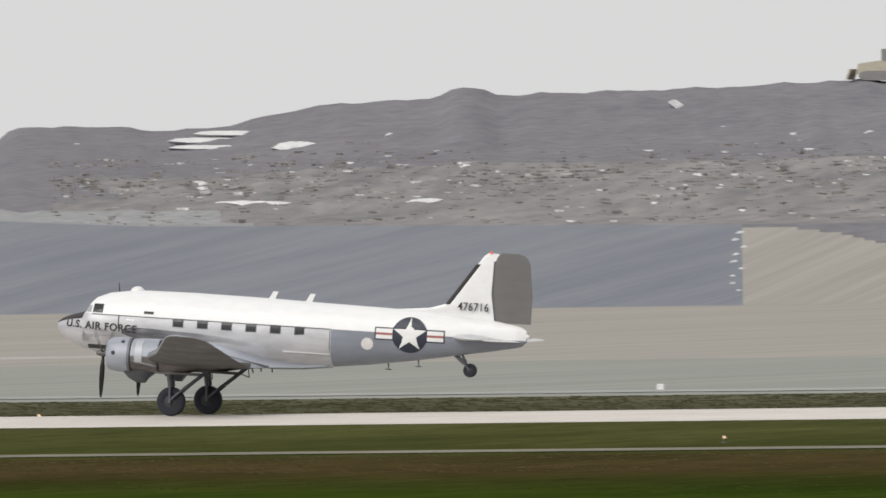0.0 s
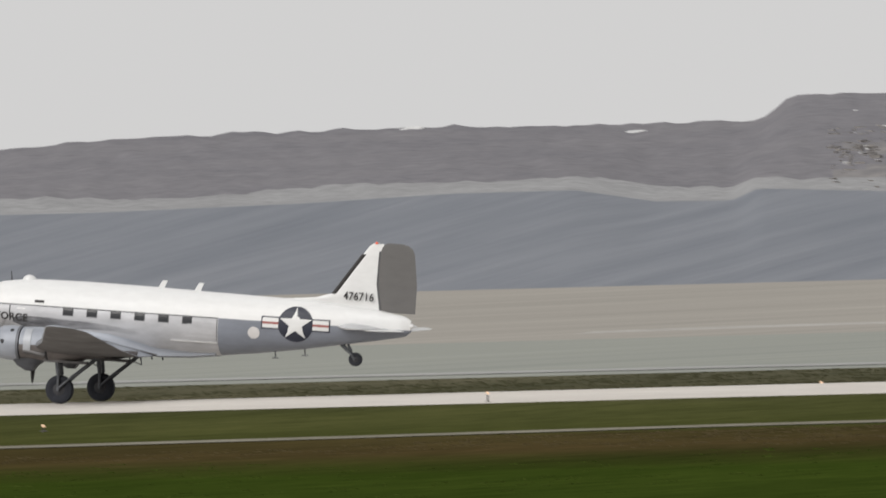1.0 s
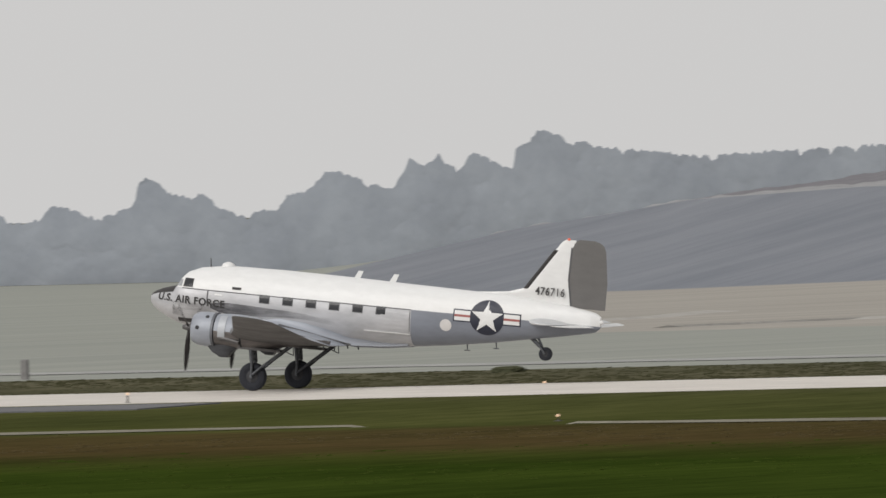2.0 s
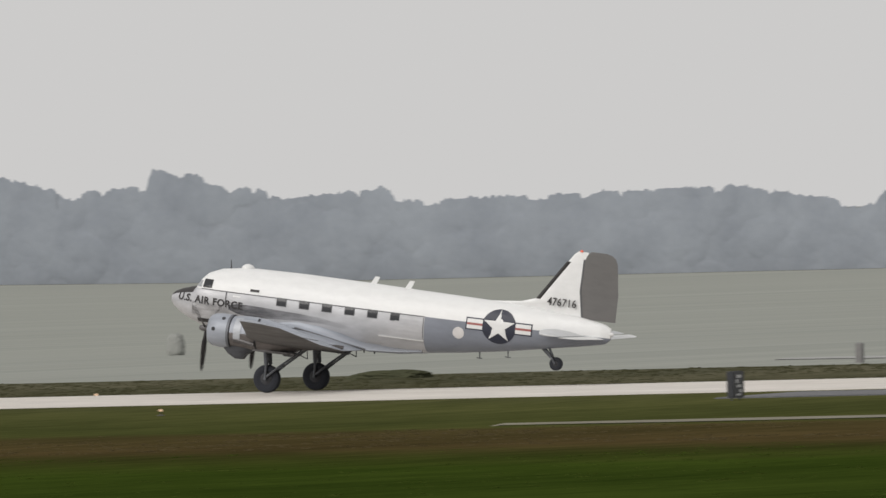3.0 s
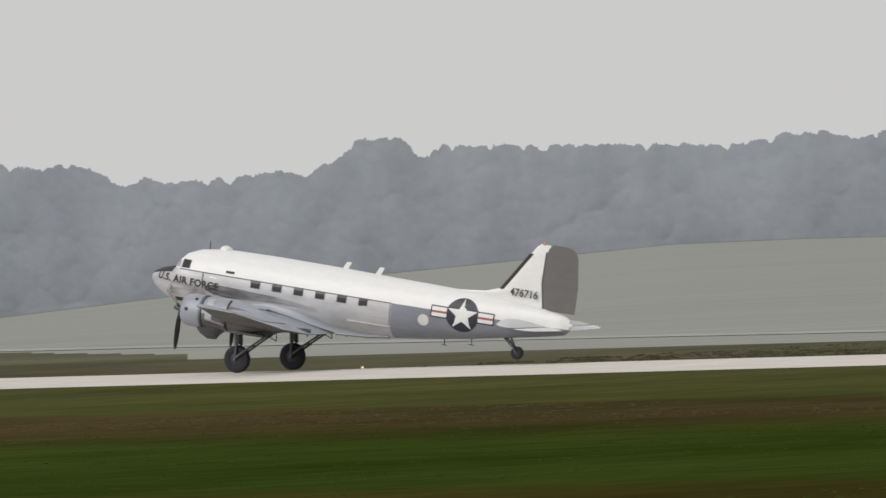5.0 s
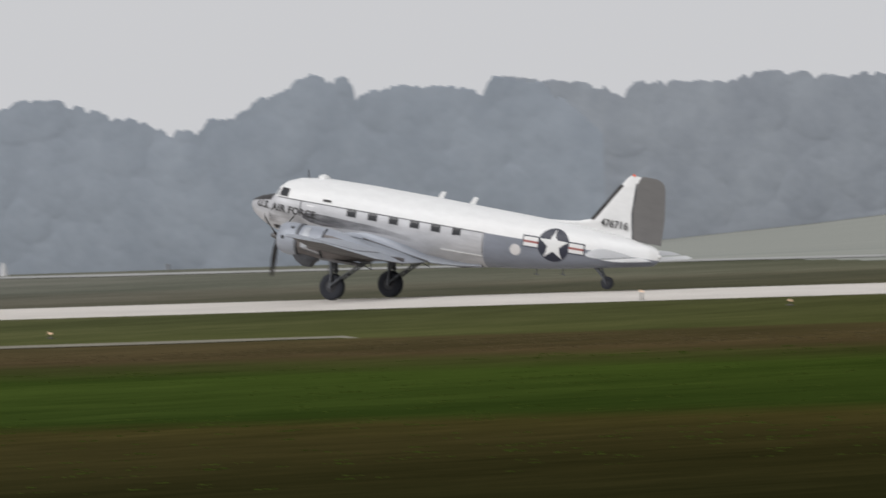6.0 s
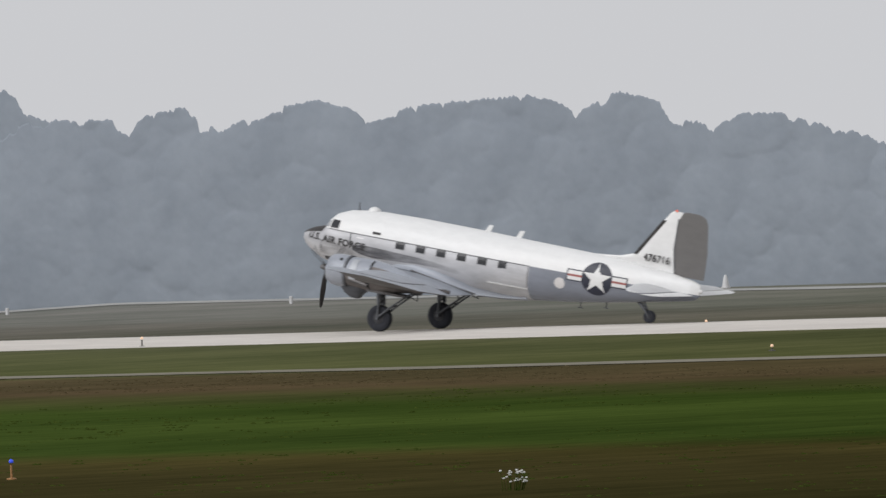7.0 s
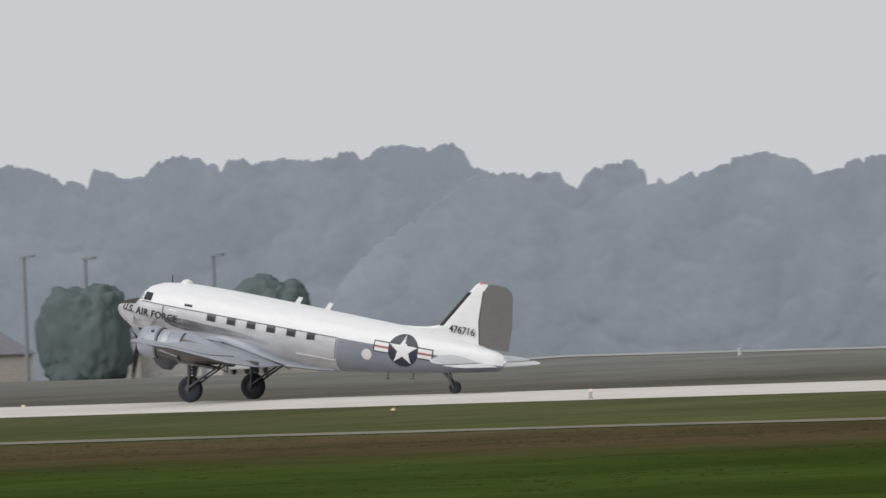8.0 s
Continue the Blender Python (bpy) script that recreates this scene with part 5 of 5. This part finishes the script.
# ---- buildings by the woods ----
def house(name, label, az, y, turn, w, l, eave, ridge, wall_mat, hip, base_drop=0.0):
    x = at_az(az, y)
    z = ground_z(x, y) - base_drop
    t = thing(name, label, "building", m=pose(x, y, z, 0, 0, turn))
    for nm, (a, b, c, d) in (("front_wall", (0, w, 0, 0.2)), ("back_wall", (0, w, l - 0.2, l)), ("side_wall", (0, 0.2, 0.2, l - 0.2)), ("side_wall", (w - 0.2, w, 0.2, l - 0.2))):
        bm = bmesh.new()
        box(bm, a, b, c, d, -0.3, eave)
        part(nm, bm, wall_mat if nm != "side_wall" else M_DULLWALL, t, "")
    bm = bmesh.new()
    o = 0.3
    e = [(-o, -o, eave), (w + o, -o, eave), (w + o, l + o, eave), (-o, l + o, eave)]
    if hip:
        r = [(w / 2, l * 0.3, ridge), (w / 2, l * 0.75, ridge)]
    else:
        r = [(w / 2, -o, ridge), (w / 2, l + o, ridge)]
    lo = [bm.verts.new(p) for p in e]
    lo2 = [bm.verts.new((p[0], p[1], p[2] - 0.12)) for p in e]
    hi = [bm.verts.new(p) for p in r]
    for f in ((lo[0], lo[1], hi[0]), (lo[2], lo[3], hi[1]), (lo[1], lo[2], hi[1], hi[0]), (lo[3], lo[0], hi[0], hi[1]), lo2[::-1]):
        bm.faces.new(f)
    for i in range(4):
        bm.faces.new((lo[i], lo2[i], lo2[(i + 1) % 4], lo[(i + 1) % 4]))
    part("roof", bm, M_ROOF if hip else wall_mat, t, "dark pitched roof" if hip else "pale gabled roof")
    return t


hut = house("low_house", "low beige house with a dark hipped roof", 28.575, 1922, 63.5, 5.95, 6.4, 3.3, 4.95, M_BEIGE, True)
# doorway and window are dark panels, the shade inside put into their colour
for y0, y1, z0, z1 in ((2.3, 3.2, 0, 2.4), (4.3, 5.3, 1.3, 2.5)):
    bm = bmesh.new()
    box(bm, -0.03, 0.02, y0, y1, z0, z1)
    part("doorway" if z0 == 0 else "window", bm, M_ROOF, hut, "dark panel in place of an opening")
shed = house("gabled_shed", "small beige shed with a pale gabled roof", 28.455, 1927, 30, 3.95, 5.3, 2.5, 3.55, M_BEIGE, False)
bm = bmesh.new()
bm.faces.new([bm.verts.new(p) for p in ((0, -0.004, 2.3), (4.1, -0.004, 2.3), (2.05, -0.004, 3.46))])
bmesh.ops.solidify(bm, geom=bm.faces[:], thickness=0.05)
part("gable", bm, M_BEIGE, shed)
barn = house("dark_barn", "beige shed with a large dark roof", 29.17, 1934, 40, 6.6, 6.6, 2.5, 4.95, M_BEIGE, True)
store = house("long_store", "long low beige store with a dark roof", 28.90, 1934, 30, 6.9, 5.0, 2.15, 4.2, M_BEIGE, True)
wx = at_az(28.69, 1898)
wall = thing("yard_wall", "low whitish yard wall beside the house", "wall", m=pose(wx, 1898, ground_z(wx, 1898), 0, 0, 30))
bm = bmesh.new()
box(bm, -2.65, 1.65, -0.1, 0.1, -0.3, 2.2)
part("panel", bm, M_DULLWALL, wall)
bm = bmesh.new()
box(bm, -2.72, 1.72, -0.15, 0.15, 2.2, 2.36)
part("coping", bm, M_VAN, wall, "white coping")

vx = at_az(28.515, 1906)
van = thing("parked_van", "white van parked before the house", "van", m=pose(vx, 1906, ground_z(vx, 1906), 0, 0, 96))
bm = bmesh.new()
loft(bm, [[(x, d * k, z) for x, z, k in ((-2.3, 0.45, 1), (2.3, 0.45, 1), (2.35, 1.0, 1), (1.75, 1.15, 0.97), (1.2, 1.85, 0.88), (-2.25, 1.95, 0.88))] for d in (-0.95, 0.95)])
bmesh.ops.bevel(bm, geom=bm.edges[:], offset=0.06, segments=2, affect="EDGES")
part("body", bm, M_VAN, van, "white body")
for a in (-1.4, 1.45):
    for d in (-0.86, 0.86):
        bm = bmesh.new()
        lathe(bm, [(-0.11, 0.18), (-0.11, 0.34), (0.11, 0.34), (0.11, 0.18)], "y", 18, (a, d, 0.34))
        part("wheel", bm, M_TYRE, van)
bm = bmesh.new()
box(bm, -2.36, -2.26, -0.68, 0.68, 1.2, 1.75)
part("rear_window", bm, M_GLASS, van)
for d in (-0.78, 0.78):
    bm = bmesh.new()
    box(bm, -2.37, -2.27, d - 0.09, d + 0.09, 0.75, 1.15)
    part("tail_lamp", bm, M_RED, van, "red tail lamp")

first_post = None
for az, y in ((29.015, 1914), (28.877, 1975), (28.588, 2000)):
    x = at_az(az, y)
    m = pose(x, y, ground_z(x, y))
    if first_post is None:
        first_post = thing("street_lamp", "tall grey lamp post with a flat angled head", "street lamp", "lamp posts", m)
        bm = bmesh.new()
        rod(bm, (0, 0, -0.2), (0, 0, 10.7), 0.2, 0.14, 10)
        part("pole", bm, M_POST, first_post)
        bm = bmesh.new()
        box(bm, -0.2, 1.0, -0.25, 0.25, -0.11, 0.11, pose(0, 0, 10.72, 0, -5, 0))
        part("lamp_head", bm, M_POST, first_post, "flat lamp head")
    else:
        copy_thing(first_post, m)

# ---- landfill ----
def slope_y(az, unit):
    """The nearest distance at which the ground is seen at that elevation."""
    best = 1900.0
    for y in np.arange(1905, 2112, 3.0):
        x = at_az(az, y)
        u = (ground_z(x, y) - EYE[2]) * F * math.cos(radians(az)) / y
        if u >= unit:
            return float(y)
        best = float(y)
    return best


def sheet(label, az, unit, wide, high, seed, lean=0.0):
    """A crumpled sheet lying on the bank."""
    y = slope_y(az, unit) - (3.0 if wide > 2 else 1.0)
    x = at_az(az, y)
    rng = np.random.default_rng(seed)
    bm = bmesh.new()
    nx, nz = 12, 4
    front = []
    for i in range(nx + 1):
        u = i / nx - 0.5
        edge = 0.5 + 0.5 * (1 - abs(2 * u) ** 3) * (0.7 + 0.5 * rng.random())
        front.append([(u * wide, -0.25 - 0.5 * rng.random() + 2.5 * k / nz, (k / nz - 0.5) * high * edge + lean * u * wide) for k in range(nz + 1)])
    loft(bm, [r + [(r[-1][0], r[-1][1] + 0.6, r[-1][2] - 0.2), (r[0][0], r[0][1] + 0.6, r[0][2] - 0.2)] for r in front])
    ob = part("tarpaulin", bm, M_TARP)
    ob.location = (x, y, EYE[2] + unit / F * y / math.cos(radians(az)))
    tagged(ob, label, "tarpaulin", "white sheets on the landfill")


sheet("long white sheet on the rubble terrace", 14.66, -22, 6.6, 0.55, 1, -0.02)
sheet("short white sheet on the rubble terrace", 14.27, -20, 2.6, 0.4, 2)
for k, (a, u, w, h) in enumerate(((14.67, 104, 8.6, 0.42), (14.74, 92, 7.6, 0.45), (14.76, 80, 6.0, 0.35), (14.56, 80, 3.4, 0.75), (14.82, 64, 1.6, 0.25))):
    sheet("pale stacked sheet on the landfill's upper edge", a, u, w, h, 10 + k, -0.02)
sheet("small white sheet on the ridge", 16.055, 77, 1.8, 0.55, 20)
sheet("white heap on the dark bank", 14.36, 92, 0.9, 0.7, 21, 0.5)
sheet("white scrap down the dark bank", 13.69, 140, 1.6, 0.35, 22, -0.7)
sheet("white scrap low on the dark bank", 13.60, 100, 0.6, 0.5, 23)
sheet("white heap near the bank's foot", 13.26, 85, 1.3, 0.7, 24, -0.3)
for k in range(9):
    sheet("white sandbags in a line down the slope", 13.565 + 0.012 * math.sin(k * 2.2) + 0.0022 * k, -86 - 13.0 * k, 0.55, 0.5, 30 + k)
for k in range(5):
    sheet("white stones at the slope's foot", 13.57 + 0.03 * k, -208, 0.5, 0.2, 50 + k)
sheet("pale sheet on the upper bank", 15.55, 62, 1.6, 0.25, 61)
sheet("thin pale sheet at the slope's foot", 18.30, -222, 4.2, 0.15, 62)


def rubble():
    """Broken concrete, soil and scraps strewn over the terrace."""
    rng = np.random.default_rng(77)
    groups = {0: ([], []), 1: ([], [])}
    for q in range(4200):
        az = 12.95 + 2.15 * rng.random() ** 1.1
        unit = float(rng.normal(18, 24)) if rng.random() < 0.7 else float(rng.uniform(-62, 60))
        if unit > RIDGE(az) - 15 or unit < LINER_TOP(az) + 2:
            continue
        y = slope_y(az, unit)
        x = at_az(az, y)
        z = EYE[2] + unit / F * y / math.cos(radians(az))
        s = 0.10 + 0.26 * rng.random() ** 3
        kind = 1 if rng.random() < 0.10 else 0
        vs, fs = groups[kind]
        k = len(vs)
        c = np.array([[-1, -1, -1], [1, -1, -1], [1, 1, -1], [-1, 1, -1], [-1, -1, 1], [1, -1, 1], [1, 1, 1], [-1, 1, 1]]) * (0.6 + 0.5 * rng.random((8, 3))) * s * np.array([1.5, 1, 0.55])
        a = rng.random() * 6.28
        for p in c:
            vs.append((x + p[0] * math.cos(a) - p[1] * math.sin(a), y + p[0] * math.sin(a) + p[1] * math.cos(a) - 0.3, z + p[2] * 0.9))
        fs += [tuple(k + i for i in f) for f in ((0, 3, 2, 1), (4, 5, 6, 7), (0, 1, 5, 4), (1, 2, 6, 5), (2, 3, 7, 6), (3, 0, 4, 7))]
    for kind, name, label, mat in ((0, "rubble", "grey and tan rubble strewn over the terrace", M_STONES), (1, "scraps", "white scraps among the rubble", M_TARP)):
        me = bpy.data.meshes.new(name)
        me.from_pydata(groups[kind][0], [], groups[kind][1])
        me.materials.append(mat)
        tagged(new(name, me), label, "rubble", kind="stuff")


M_STONES = leafy("rubble_stone", (0.27, 0.262, 0.258), (0.42, 0.39, 0.362))
rubble()

# machine on the ridge
my = 2109.0
mx = at_az(13.235, my)
dozer = thing("bulldozer", "yellow tracked bulldozer on the landfill's ridge", "bulldozer", m=pose(mx, my, ground_z(mx, my)))
bm = bmesh.new()
loft(bm, [[(x, -0.8, z) for x, z in prof] if d < 0 else [(x, 0.8, z) for x, z in prof] for d in (-1, 1) for prof in (((-1.9, 0.55), (1.0, 0.55), (1.0, 1.6), (0.2, 1.7), (-1.7, 1.45)),)])
part("body", bm, M_MACHINE, dozer, "yellow engine body")
bm = bmesh.new()
box(bm, 0.3, 1.6, -0.7, 0.7, 1.5, 2.7)
bmesh.ops.bevel(bm, geom=bm.edges[:], offset=0.1, segments=1, affect="EDGES")
part("cab", bm, M_MACHINE_DARK, dozer, "dark cab")
for d in (-0.95, 0.95):
    bm = bmesh.new()
    rings = [[(1.6 * math.copysign(abs(math.cos(a)) ** 0.5, math.cos(a)), d + o, 0.42 + 0.42 * math.sin(a)) for a in np.linspace(0, 6.283, 20, endpoint=False)] for o in (-0.25, 0.25)]
    loft(bm, rings)
    part("track", bm, M_MACHINE_DARK, dozer, "dark crawler track")
bm = bmesh.new()
loft(bm, [[(-2.5 - 0.15 * math.cos(k), d, 0.1 + 0.3 * k) for k in (0, 1, 2, 3)] + [(-2.35 - 0.15 * math.cos(k), d, 0.1 + 0.3 * k) for k in (3, 2, 1, 0)] for d in (-1.4, 1.4)])
part("blade", bm, M_MACHINE, dozer, "curved blade")



# ---- motion ----
def motions():
    pitch = table([(0, 4.3), (0.5, 4.8), (1, 5.3), (2.5, 7.2), (3, 8.1), (3.5, 8.8), (4, 9.3), (4.5, 9.75), (5.8, 10.6), (6.5, 10.9), (7.2, 11.05), (8, 11.15)])
    rows = []
    for i in range(81):
        t = i / 10
        th = 0.2583 + (1610 * t - 32.15 * t * t) / F
        rows.append((t, pose(-960 * math.tan(th), 960, AXLE, 0, pitch(t), 0)))
    walk(plane, rows)
    swing = table([(0, 0), (5.4, 0), (5.8, -4), (6.2, -12), (6.5, -18), (6.8, -14), (7.0, -3), (7.2, 0), (8, 0)])
    hinge = Matrix.Translation((12.05, 0, 4.9))
    walk(rudder, [(i / 10, hinge @ pose(0, 0, 0, 0, 0, swing(i / 10)) @ hinge.inverted()) for i in range(81)])
    for hub, p in props:
        walk(hub, [(i / 30, pose(*p, 80 * i, 0, 0)) for i in range(241)])
    for wh, p, r in wheels:
        walk(wh, [(i / 30, pose(*p, 0, -80 * i, 0)) for i in range(241)])


motions()
